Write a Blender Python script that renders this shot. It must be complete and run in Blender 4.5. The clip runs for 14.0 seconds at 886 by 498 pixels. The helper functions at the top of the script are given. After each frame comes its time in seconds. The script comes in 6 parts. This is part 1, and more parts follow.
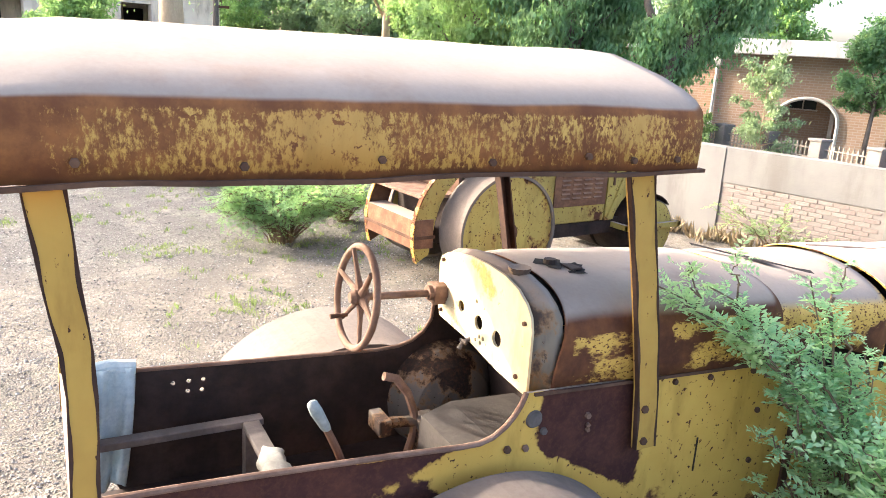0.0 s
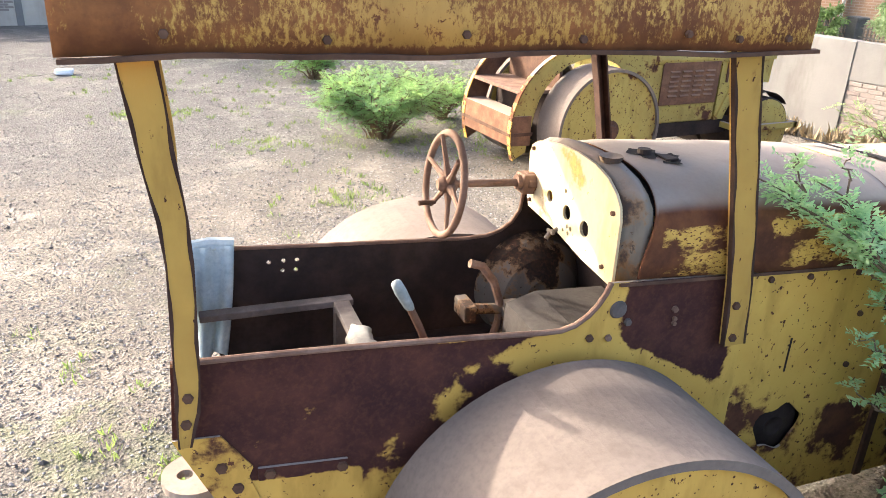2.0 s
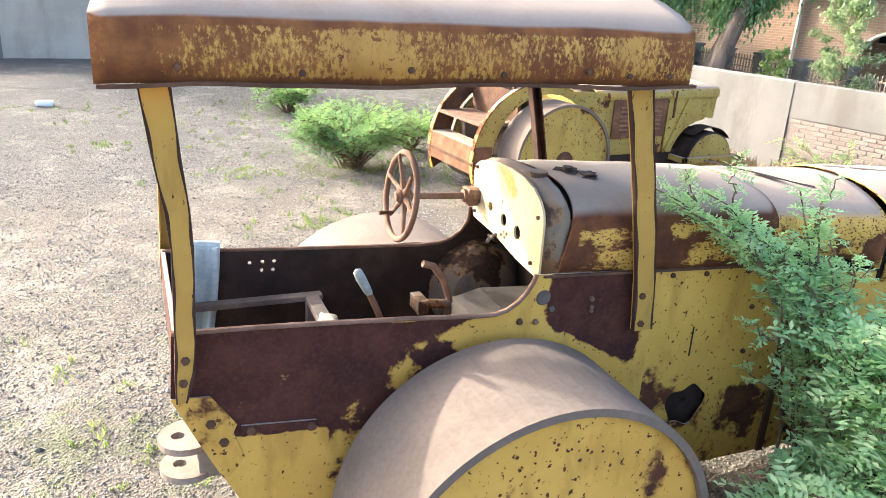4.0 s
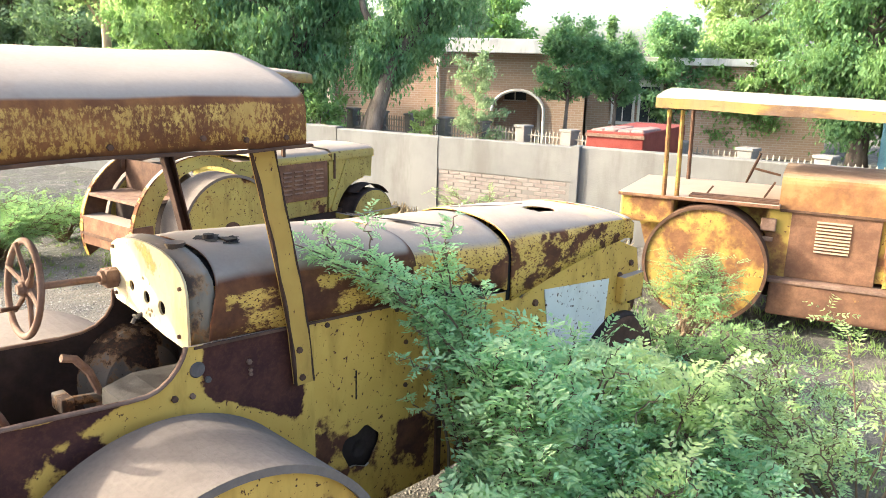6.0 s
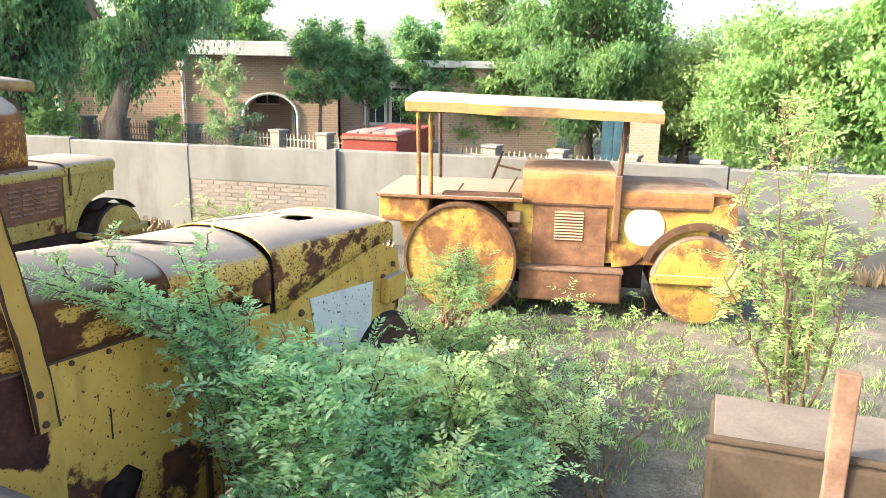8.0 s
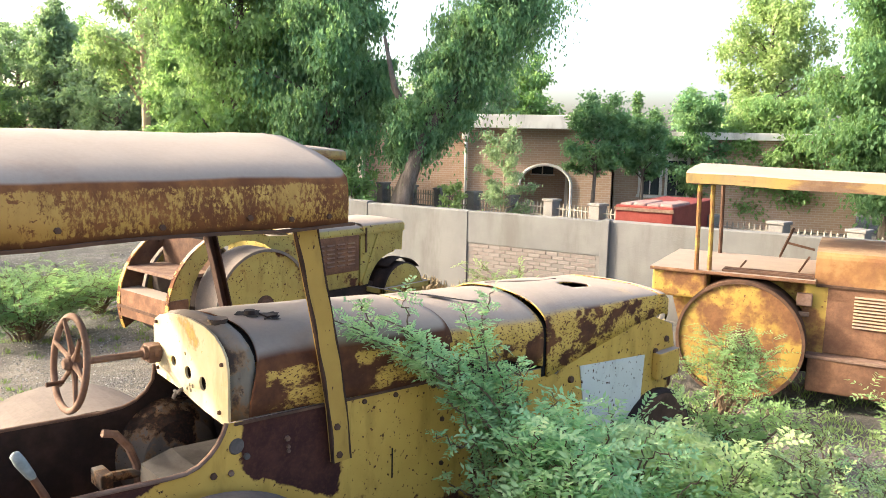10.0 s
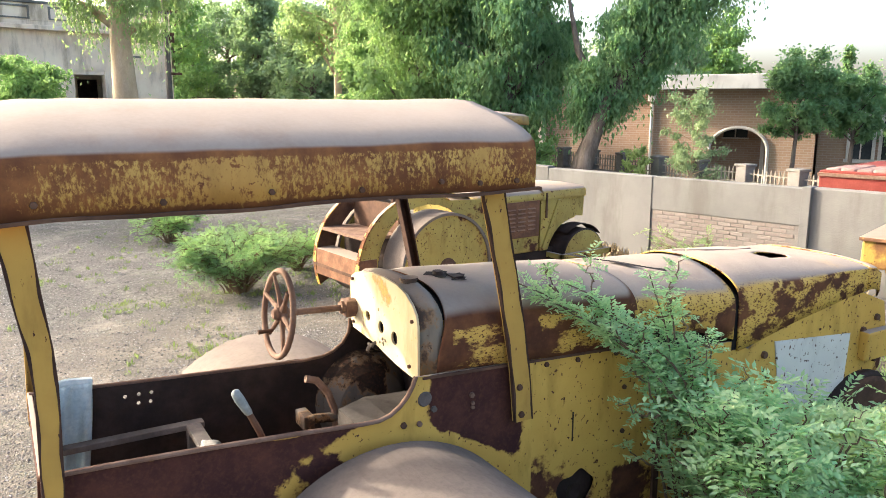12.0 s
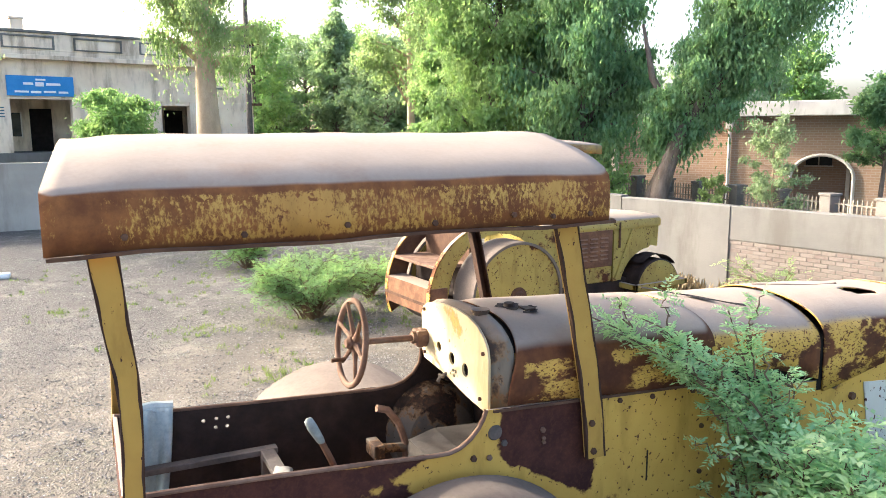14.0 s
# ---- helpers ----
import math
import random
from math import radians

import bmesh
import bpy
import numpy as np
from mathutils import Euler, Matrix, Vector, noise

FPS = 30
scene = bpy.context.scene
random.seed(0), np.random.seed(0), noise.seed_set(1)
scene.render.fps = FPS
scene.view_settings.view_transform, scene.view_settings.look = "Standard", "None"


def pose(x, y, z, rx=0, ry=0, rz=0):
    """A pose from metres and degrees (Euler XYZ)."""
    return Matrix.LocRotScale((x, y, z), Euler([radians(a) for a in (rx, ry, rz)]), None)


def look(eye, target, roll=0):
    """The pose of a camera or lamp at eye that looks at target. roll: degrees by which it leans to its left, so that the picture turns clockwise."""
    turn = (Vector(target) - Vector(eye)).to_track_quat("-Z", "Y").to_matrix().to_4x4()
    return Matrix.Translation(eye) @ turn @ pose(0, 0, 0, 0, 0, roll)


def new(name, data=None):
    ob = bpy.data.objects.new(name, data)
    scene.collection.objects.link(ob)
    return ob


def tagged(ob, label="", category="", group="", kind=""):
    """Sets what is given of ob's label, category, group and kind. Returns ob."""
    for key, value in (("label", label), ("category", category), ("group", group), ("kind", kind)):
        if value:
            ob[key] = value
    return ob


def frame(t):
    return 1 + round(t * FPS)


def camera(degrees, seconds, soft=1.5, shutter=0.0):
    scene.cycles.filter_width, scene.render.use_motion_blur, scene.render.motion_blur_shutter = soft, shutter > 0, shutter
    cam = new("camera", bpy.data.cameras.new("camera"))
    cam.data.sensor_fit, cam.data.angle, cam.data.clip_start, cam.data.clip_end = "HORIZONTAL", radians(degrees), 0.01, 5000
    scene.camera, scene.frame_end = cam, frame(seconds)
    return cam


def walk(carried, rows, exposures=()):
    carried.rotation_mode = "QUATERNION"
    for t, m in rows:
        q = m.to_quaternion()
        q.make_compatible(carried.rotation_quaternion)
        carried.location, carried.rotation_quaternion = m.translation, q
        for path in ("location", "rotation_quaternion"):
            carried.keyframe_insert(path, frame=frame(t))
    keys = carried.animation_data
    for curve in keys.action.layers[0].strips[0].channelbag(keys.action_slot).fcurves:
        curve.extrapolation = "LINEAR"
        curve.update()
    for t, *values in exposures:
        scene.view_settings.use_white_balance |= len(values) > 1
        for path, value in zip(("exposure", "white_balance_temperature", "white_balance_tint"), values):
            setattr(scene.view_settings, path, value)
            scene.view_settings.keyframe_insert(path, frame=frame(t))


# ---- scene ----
EXPOSURES = [(0, 2.94, 6700, 13), (1.5, 2.88, 6700, 13), (2.2, 2.79, 6700, 13), (4.3, 2.86, 6600, 10), (5.0, 2.76, 6600, 9), (5.5, 2.70, 6650, 7), (6.5, 2.82, 6680, 5), (7.2, 2.84, 6700, 3), (9.3, 2.4, 6950, 9), (11.0, 2.4, 6900, 8), (12.0, 2.44, 6900, 10), (12.5, 2.64, 6800, 9), (13.2, 2.74, 6700, 9), (14, 2.58, 6700, 10)]
cam = camera(60.4, 14.0, 0.65)
PATH = [
    (0, (0.002, -1.802, 2.825), (1.092, -0.203, 2.318), 3.5),
    (0.5, (-0.004, -1.806, 2.815), (0.875, -0.096, 2.264), 2.9),
    (1, (0.013, -1.792, 2.808), (0.894, -0.092, 2.229), 2.3),
    (1.5, (0.032, -1.797, 2.804), (0.905, -0.105, 2.192), 2.1),
    (2, (0.047, -1.832, 2.763), (0.882, -0.182, 2.001), 2.6),
    (2.2, (0.047, -1.884, 2.75), (0.939, -0.296, 1.924), 3.3),
    (2.73, (0.01, -1.975, 2.749), (0.897, -0.431, 1.839), 4.0),
    (3.25, (-0.062, -2.166, 2.784), (0.798, -0.585, 1.911), 4.1),
    (3.77, (-0.128, -2.356, 2.823), (0.745, -0.719, 2.076), 3.7),
    (4.3, (-0.144, -2.441, 2.835), (0.852, -0.802, 2.27), 2.5),
    (4.5, (-0.139, -2.473, 2.84), (0.931, -0.856, 2.349), 1.7),
    (5, (-0.1, -2.554, 2.857), (1.146, -1.042, 2.458), 1.5),
    (5.5, (-0.047, -2.58, 2.839), (1.376, -1.241, 2.411), 1.4),
    (6, (-0.005, -2.598, 2.821), (1.53, -1.406, 2.35), 1.5),
    (6.5, (0.006, -2.623, 2.822), (1.603, -1.523, 2.334), 1.1),
    (7, (0.033, -2.637, 2.823), (1.714, -1.676, 2.322), 0.7),
    (7.2, (0.025, -2.663, 2.835), (1.764, -1.813, 2.332), 1.1),
    (7.73, (0.025, -2.642, 2.851), (1.835, -1.943, 2.366), 1.1),
    (8.25, (-0.006, -2.584, 2.879), (1.836, -1.933, 2.45), 1.1),
    (8.78, (-0.04, -2.533, 2.893), (1.784, -1.801, 2.521), 1.0),
    (9.3, (-0.052, -2.528, 2.874), (1.671, -1.576, 2.518), 1.0),
    (9.5, (-0.054, -2.529, 2.865), (1.605, -1.475, 2.498), 1.3),
    (10, (-0.066, -2.576, 2.85), (1.45, -1.304, 2.563), 1.2),
    (10.5, (-0.062, -2.578, 2.841), (1.337, -1.193, 2.489), -0.0),
    (11, (-0.064, -2.567, 2.847), (1.362, -1.202, 2.522), 0.4),
    (11.5, (-0.072, -2.562, 2.843), (1.236, -1.088, 2.503), -0.6),
    (12, (-0.113, -2.57, 2.846), (1.056, -0.993, 2.465), 0.1),
    (12.5, (-0.157, -2.534, 2.839), (0.742, -0.797, 2.42), 0.1),
    (13, (-0.178, -2.543, 2.848), (0.531, -0.717, 2.445), -0.7),
    (13.5, (-0.139, -2.551, 2.876), (0.707, -0.762, 2.584), -0.3),
    (14, (-0.123, -2.57, 2.871), (0.9, -0.88, 2.56), -0.2),
]
walk(cam, [(t, look(eye, target, roll)) for t, eye, target, roll in PATH], EXPOSURES)

# ---- world, sun ----
SUN_DIR = Vector((-0.87, 1.25, 0.76)).normalized()
world = bpy.data.worlds.new("world")
scene.world = world
world.use_nodes = True
wn = world.node_tree
sky = wn.nodes.new("ShaderNodeTexSky")
sky.sky_type = 'NISHITA'
sky.sun_disc = False
sky.sun_elevation = math.asin(SUN_DIR.z)
sky.sun_rotation = math.atan2(SUN_DIR.x, SUN_DIR.y)
sky.air_density, sky.dust_density, sky.ozone_density = 0.7, 5.0, 0.4
wn.links.new(sky.outputs[0], wn.nodes["Background"].inputs[0])
wn.nodes["Background"].inputs[1].default_value = 0.15
sun = new("sun", bpy.data.lights.new("sun", 'SUN'))
sun.data.energy, sun.data.angle, sun.data.color = 1.5, radians(1.0), (1.0, 0.92, 0.80)
sun.matrix_world = look(SUN_DIR * 30, (0, 0, 0))


# ---- materials ----
class Mat:
    """A small node builder round one Principled material."""

    def __init__(self, name, rough=0.8, metal=0.0):
        self.m = bpy.data.materials.new(name)
        self.m.use_nodes = True
        self.t = self.m.node_tree
        self.b = self.t.nodes["Principled BSDF"]
        self.b.inputs["Roughness"].default_value = rough
        self.b.inputs["Metallic"].default_value = metal
        self.b.inputs["Specular IOR Level"].default_value = 0.2
        self.co = self.t.nodes.new("ShaderNodeTexCoord").outputs["Object"]

    def n(self, kind, **kw):
        nd = self.t.nodes.new(kind)
        for k, v in kw.items():
            nd.inputs[k.replace("_", " ")].default_value = v
        return nd

    def link(self, a, b):
        self.t.links.new(a, b)

    def noise(self, scale, detail=4, stretch=(1, 1, 1), rough=0.55, shift=0.0):
        mp = self.n("ShaderNodeMapping")
        mp.inputs["Scale"].default_value = stretch
        mp.inputs["Location"].default_value = (shift, shift * 1.7, shift * 0.6)
        self.link(self.co, mp.inputs[0])
        nz = self.n("ShaderNodeTexNoise", Scale=scale, Detail=detail, Roughness=rough)
        self.link(mp.outputs[0], nz.inputs["Vector"])
        return nz.outputs[0]

    def ramp(self, src, lo, hi, a=0.0, b=1.0):
        r = self.t.nodes.new("ShaderNodeMapRange")
        r.interpolation_type = 'SMOOTHSTEP'
        for i, v in ((1, lo), (2, hi), (3, a), (4, b)):
            r.inputs[i].default_value = v
        self.link(src, r.inputs[0])
        return r.outputs[0]

    def math(self, op, a, b):
        nd = self.t.nodes.new("ShaderNodeMath")
        nd.operation = op
        for i, v in enumerate((a, b)):
            if isinstance(v, (int, float)):
                nd.inputs[i].default_value = v
            else:
                self.link(v, nd.inputs[i])
        return nd.outputs[0]

    def mix(self, fac, a, b):
        nd = self.t.nodes.new("ShaderNodeMix")
        nd.data_type = 'RGBA'
        for i, v in ((0, fac), (6, a), (7, b)):
            if isinstance(v, (int, float)):
                nd.inputs[i].default_value = v
            elif isinstance(v, tuple):
                nd.inputs[i].default_value = (*v, 1)
            else:
                self.link(v, nd.inputs[i])
        return nd.outputs[2]

    def up(self, lo, hi):
        g = self.t.nodes.new("ShaderNodeNewGeometry")
        s = self.t.nodes.new("ShaderNodeSeparateXYZ")
        self.link(g.outputs["Normal"], s.inputs[0])
        return self.ramp(s.outputs[2], lo, hi)

    def done(self, colour, bump=None, strength=0.3, dist=0.01, rough=None):
        if isinstance(colour, tuple):
            self.b.inputs[0].default_value = (*colour, 1)
        else:
            self.link(colour, self.b.inputs[0])
        if rough is not None:
            self.link(rough, self.b.inputs["Roughness"])
        if bump is not None:
            bp = self.n("ShaderNodeBump", Strength=strength, Distance=dist)
            self.link(bump, bp.inputs["Height"])
            self.link(bp.outputs[0], self.b.inputs["Normal"])
        return self.m


YELLOW, DEEP = (0.56, 0.36, 0.085), (0.47, 0.28, 0.060)
RUST_D, RUST_L = (0.045, 0.018, 0.014), (0.125, 0.052, 0.026)
DUST = (0.300, 0.252, 0.210)


def painted(name, cover, scale=3.0, zone=None, stretch=(1, 1, 1), yellow=YELLOW, deep=DEEP, rust=RUST_D, rust2=RUST_L, spots=0.5, dust=1.0, edge=0.03, shift=0.0, streak=0, chips=0.6, lie=(0.56, 0.80)):
    """Yellow machine paint that has flaked down to rust; cover is the share of paint left."""
    m = Mat(name, 0.62)
    big = m.noise(scale, 9, stretch, 0.62, shift)
    if zone:
        big = m.math('ADD', big, zone(m))
    if streak:
        rain = m.noise(75, 5, (1, 1, 0.5), 0.75, shift + 3)
        big = m.math('ADD', m.math('MULTIPLY', big, 0.52), m.math('MULTIPLY', rain, 0.48))
    mask = m.ramp(big, 0.5 + (0.5 - cover) * 0.5 - edge, 0.5 + (0.5 - cover) * 0.5 + edge)
    pit = m.noise(scale * 11, 5, stretch, 0.6, shift + 1)
    mask = m.math('MULTIPLY', mask, m.ramp(pit, 0.27 + 0.09 * spots, 0.31 + 0.09 * spots))
    if chips:
        cell = m.n("ShaderNodeTexVoronoi", Scale=26.0)
        m.link(m.co, cell.inputs["Vector"])
        near = m.ramp(m.math('SUBTRACT', cell.outputs["Distance"], m.ramp(m.noise(3.3, 4, (1, 1, 1), 0.6, shift + 11), 0.46, 0.80, 0.0, 0.44 * chips)), -0.03, 0.03)
        mask = m.math('MULTIPLY', mask, near)
    tone = m.noise(1.7, 6, (1, 1, 1), 0.6, shift + 5)
    fine = m.noise(55, 5, (1, 1, 1), 0.65, shift)
    paint = m.mix(m.ramp(tone, 0.3, 0.72), deep, yellow)
    paint = m.mix(m.ramp(m.noise(7, 5, (1, 1, 0.35), 0.6, shift + 8), 0.50, 0.70, 0, 0.6), paint, tuple(c * 0.66 for c in deep))
    rim = m.math('SUBTRACT', big, 0.5 + (0.5 - cover) * 0.5)
    paint = m.mix(m.ramp(rim, 0.0, 0.05, 0.5, 0.0), paint, (0.26, 0.125, 0.032))
    rustc = m.mix(m.ramp(m.noise(6, 8, (1, 1, 1), 0.65, shift + 2), 0.35, 0.75), rust, rust2)
    rustc = m.mix(m.ramp(fine, 0.42, 0.75, 0, 0.4), rustc, (0.115, 0.046, 0.024))
    col = m.mix(mask, rustc, paint)
    if dust:
        lay = m.math('MULTIPLY', m.up(*lie), m.ramp(m.noise(2.4, 6, (1, 1, 1), 0.6, shift + 4), 0.22, 0.45, 0.72 * dust, dust))
        dc = m.mix(m.ramp(m.math('ADD', m.math('MULTIPLY', fine, 0.35), m.math('MULTIPLY', m.noise(3.1, 8, (1, 1, 1), 0.7, shift + 6), 0.65)), 0.3, 0.75), DUST, (0.250, 0.206, 0.170))
        col = m.mix(lay, col, dc)
    h = m.math('ADD', m.math('MULTIPLY', mask, 0.5), m.math('MULTIPLY', fine, 0.35))
    gloss = m.ramp(mask, 0, 1, 0.95, 0.58)
    if dust:
        gloss = m.math('MAXIMUM', gloss, lay)
    return m.done(col, h, 0.35, 0.004, gloss)


def plain(name, a, b, scale=6.0, rough=0.85, metal=0.0, bump=0.3, dist=0.006, stretch=(1, 1, 1), fine=40):
    m = Mat(name, rough, metal)
    col = m.mix(m.ramp(m.noise(scale, 7, stretch, 0.62), 0.3, 0.72), a, b)
    f = m.noise(fine, 5, stretch, 0.65, 2.0)
    col = m.mix(m.ramp(f, 0.35, 0.8, 0, 0.35), col, tuple(c * 0.55 for c in a))
    return m.done(col, f, bump, dist)


def fringe_zone(m):
    """The fringe is bare under the dust line and along its lower edge."""
    sp = m.t.nodes.new("ShaderNodeSeparateXYZ")
    m.link(m.co, sp.inputs[0])
    u, z = sp.outputs[0], sp.outputs[2]
    return m.math('ADD', m.math('ADD', m.ramp(z, 2.650, 2.682, 0.0, -0.35), m.ramp(z, 2.495, 2.515, -0.22, 0.0)), m.ramp(u, 0.1, 0.5, -0.10, 0.02))


M_CANOPY = painted("canopy_paint", 0.50, 2.6, fringe_zone, yellow=(0.50, 0.32, 0.085), deep=(0.38, 0.21, 0.055), rust=(0.125, 0.050, 0.023), rust2=(0.27, 0.115, 0.040), spots=1.2, edge=0.04, streak=1, chips=0, lie=(0.46, 0.60))


def cab_zone(m):
    """Paint that is left on the cab side: round the wheel arch, along the front and at the lower rear corner."""
    sp = m.t.nodes.new("ShaderNodeSeparateXYZ")
    m.link(m.co, sp.inputs[0])
    u, z = sp.outputs[0], sp.outputs[2]
    du, dz = m.math('SUBTRACT', u, 1.5), m.math('SUBTRACT', z, 0.66)
    dist = m.math('SQRT', m.math('ADD', m.math('MULTIPLY', du, du), m.math('MULTIPLY', dz, dz)), 0)
    arch = m.math('MULTIPLY', m.ramp(dist, 0.77, 0.86, 0.44, 0.0), m.ramp(u, 1.28, 1.46, 0.46, 1.0))
    fore = m.ramp(u, 1.42, 1.58, 0.0, 0.34)
    low = m.math('MULTIPLY', m.ramp(z, 1.03, 1.09, 0.40, 0.0), m.ramp(u, 0.72, 0.82, 1.0, 0.0))
    brim = m.math('MULTIPLY', m.ramp(m.math('ADD', z, m.math('MULTIPLY', u, 0.06)), 1.545, 1.57, 0.0, 0.20), m.ramp(u, 0.45, 1.1, 0.45, 1.0))
    bare = m.math('MULTIPLY', m.math('MULTIPLY', m.ramp(u, 1.70, 1.84, 0.0, 1.0), m.ramp(u, 2.20, 2.30, 1.0, 0.0)), m.ramp(m.math('ADD', z, m.math('MULTIPLY', u, 0.45)), 2.10, 2.24, 0.0, 0.42))
    return m.math('SUBTRACT', m.math('MAXIMUM', m.math('MAXIMUM', m.math('MAXIMUM', arch, fore), low), brim), bare)


def hood_zone(m):
    """Paint is gone from the bonnet's shoulders and its lower hem; a strip beside the post is browner."""
    sp = m.t.nodes.new("ShaderNodeSeparateXYZ")
    m.link(m.co, sp.inputs[0])
    u, z = sp.outputs[0], sp.outputs[2]
    strip = m.math('MULTIPLY', m.ramp(u, 2.19, 2.23, 0.0, 1.0), m.ramp(u, 2.33, 2.39, 1.0, 0.0))
    rear = m.math('MULTIPLY', m.ramp(u, 1.85, 1.90, 0.0, 0.055), m.ramp(u, 2.18, 2.22, 1.0, 0.0))
    bare = m.math('ADD', m.ramp(z, 1.80, 1.86, 0.0, -0.30), m.math('MULTIPLY', strip, -0.30))
    hem = m.math('MULTIPLY', m.ramp(m.math('ADD', z, m.math('MULTIPLY', u, 0.055)), 1.735, 1.765, -0.22, 0.0), m.ramp(u, 2.2, 2.3, 0.3, 1.0))
    start = m.ramp(u, 1.84, 1.88, -0.30, 0.0)
    return m.math('ADD', m.math('ADD', bare, rear), m.math('ADD', hem, start))


def body_zone(m):
    """Rust blotches gather along the lower edge of the engine sides."""
    sp = m.t.nodes.new("ShaderNodeSeparateXYZ")
    m.link(m.co, sp.inputs[0])
    return m.ramp(sp.outputs[2], 0.80, 1.15, -0.17, 0.0)


M_CABSIDE = painted("cab_side_paint", 0.08, 4.2, cab_zone, spots=0.6, shift=2.3, rust=(0.036, 0.014, 0.013), rust2=(0.075, 0.028, 0.020), chips=0.35)
M_YELLOW = painted("body_paint", 0.78, 2.8, spots=0.9, shift=4.1, chips=0.8)
M_BODY = painted("engine_side_paint", 0.88, 3.4, body_zone, spots=0.8, shift=4.6, chips=0.75)
M_FRONT = painted("front_bonnet_paint", 0.55, 6.0, None, (0.8, 1, 1.3), spots=1.5, shift=3.7, rust=(0.066, 0.027, 0.016), rust2=(0.16, 0.064, 0.026), chips=0.3)
M_HOOD = painted("hood_paint", 0.50, 6.2, hood_zone, (0.75, 1, 1.5), spots=1.5, shift=7.7, rust=(0.066, 0.026, 0.015), rust2=(0.165, 0.066, 0.026), chips=0.25)
M_POST = painted("post_paint", 0.80, 2.6, None, (1.4, 1.4, 0.7), spots=0.5, dust=0.3, shift=9.2, yellow=(0.44, 0.28, 0.065), deep=(0.33, 0.19, 0.045), chips=0.25)
M_DASH = painted("dash_paint", 0.80, 3.0, yellow=(0.60, 0.55, 0.42), deep=(0.54, 0.45, 0.25), rust=(0.46, 0.33, 0.10), rust2=(0.52, 0.40, 0.16), spots=0.2, dust=0.4, shift=1.4, chips=0.3)
M_PALE = painted("pale_yellow_paint", 0.74, 2.6, yellow=(0.37, 0.30, 0.085), deep=(0.29, 0.21, 0.06), spots=0.9, shift=5.5)
M_ORANGE = painted("orange_worn_paint", 0.57, 2.4, yellow=(0.35, 0.255, 0.060), deep=(0.28, 0.180, 0.045), rust=(0.12, 0.056, 0.029), rust2=(0.21, 0.105, 0.046), spots=0.8, dust=0.7, edge=0.07, shift=3.3)
M_FRINGE = painted("faded_canopy_paint", 0.60, 2.4, None, (0.5, 1, 2.2), yellow=(0.30, 0.215, 0.070), deep=(0.25, 0.18, 0.10), rust=(0.14, 0.085, 0.055), rust2=(0.22, 0.15, 0.105), spots=0.6, dust=1.0, edge=0.06, shift=8.3, chips=0.3)
M_COWL = painted("worn_grey_paint", 0.55, 3.0, yellow=(0.20, 0.175, 0.135), deep=(0.11, 0.095, 0.075), rust=(0.055, 0.042, 0.034), rust2=(0.10, 0.075, 0.055), chips=0.5, dust=0.6)
M_RUSTPANEL = painted("rust_panel", 0.10, 2.0, rust=(0.12, 0.062, 0.039), rust2=(0.23, 0.125, 0.072), spots=0.3, dust=0.8, shift=6.6)
M_TAN = painted("faded_tan_paint", 0.45, 2.2, yellow=(0.34, 0.20, 0.085), deep=(0.28, 0.15, 0.06), rust=(0.15, 0.070, 0.036), rust2=(0.27, 0.135, 0.065), spots=0.3, dust=0.35, edge=0.14, shift=6.1, chips=0.2)
M_RUST = plain("brown_rust", (0.060, 0.033, 0.022), (0.122, 0.067, 0.042), 5, 0.85)
M_DARKRUST = plain("dark_brown_rust", (0.030, 0.017, 0.013), (0.065, 0.035, 0.025), 9, 0.85)
M_RUSTPALE = plain("dusty_rust", (0.125, 0.072, 0.050), (0.22, 0.145, 0.108), 7, 0.85)
# Dark iron, used as well for the shade inside the cab.
M_DARK = plain("dark_iron_and_shade", (0.016, 0.011, 0.010), (0.045, 0.030, 0.025), 4, 0.75)
# Black of tyres and doors, and of the shade in gaps and holes.
M_BLACK = plain("black_and_gap_shade", (0.008, 0.007, 0.007), (0.02, 0.016, 0.015), 5, 0.9)
M_IRON = plain("grey_iron", (0.075, 0.066, 0.06), (0.155, 0.13, 0.115), 6, 0.7)
M_DUSTIRON = plain("dusty_iron", (0.20, 0.165, 0.135), (0.29, 0.245, 0.205), 5, 0.9)
M_DRUM = plain("dusty_drum", (0.125, 0.103, 0.088), (0.185, 0.152, 0.128), 2.2, 0.85, bump=0.2)
M_WHITE = painted("white_plate_paint", 0.93, 3.0, yellow=(0.62, 0.62, 0.57), deep=(0.53, 0.53, 0.48), spots=0.9, dust=0.0, shift=2.0)
M_DISC = plain("cream_disc", (0.42, 0.385, 0.31), (0.50, 0.46, 0.375), 3, 0.7, bump=0.1)
M_CLOTH = plain("faded_blue_cloth", (0.30, 0.38, 0.40), (0.44, 0.52, 0.53), 9, 0.95, bump=0.5)
M_KNOB = plain("pale_blue_grip", (0.17, 0.20, 0.20), (0.30, 0.335, 0.325), 14, 0.7)


# ---- mesh helpers ----
def mesh_of(name, bm, material, smooth=False):
    me = bpy.data.meshes.new(name)
    bm.normal_update()
    bm.to_mesh(me)
    bm.free()
    if material:
        me.materials.append(material)
    if smooth:
        me.polygons.foreach_set("use_smooth", [True] * len(me.polygons))
    return me


def part(name, bm, material, parent, label="", smooth=False):
    """One mesh object under a thing or under a part."""
    ob = new(name, mesh_of(name, bm, material, smooth))
    ob.parent = parent
    if label:
        ob["label"] = label
    return ob


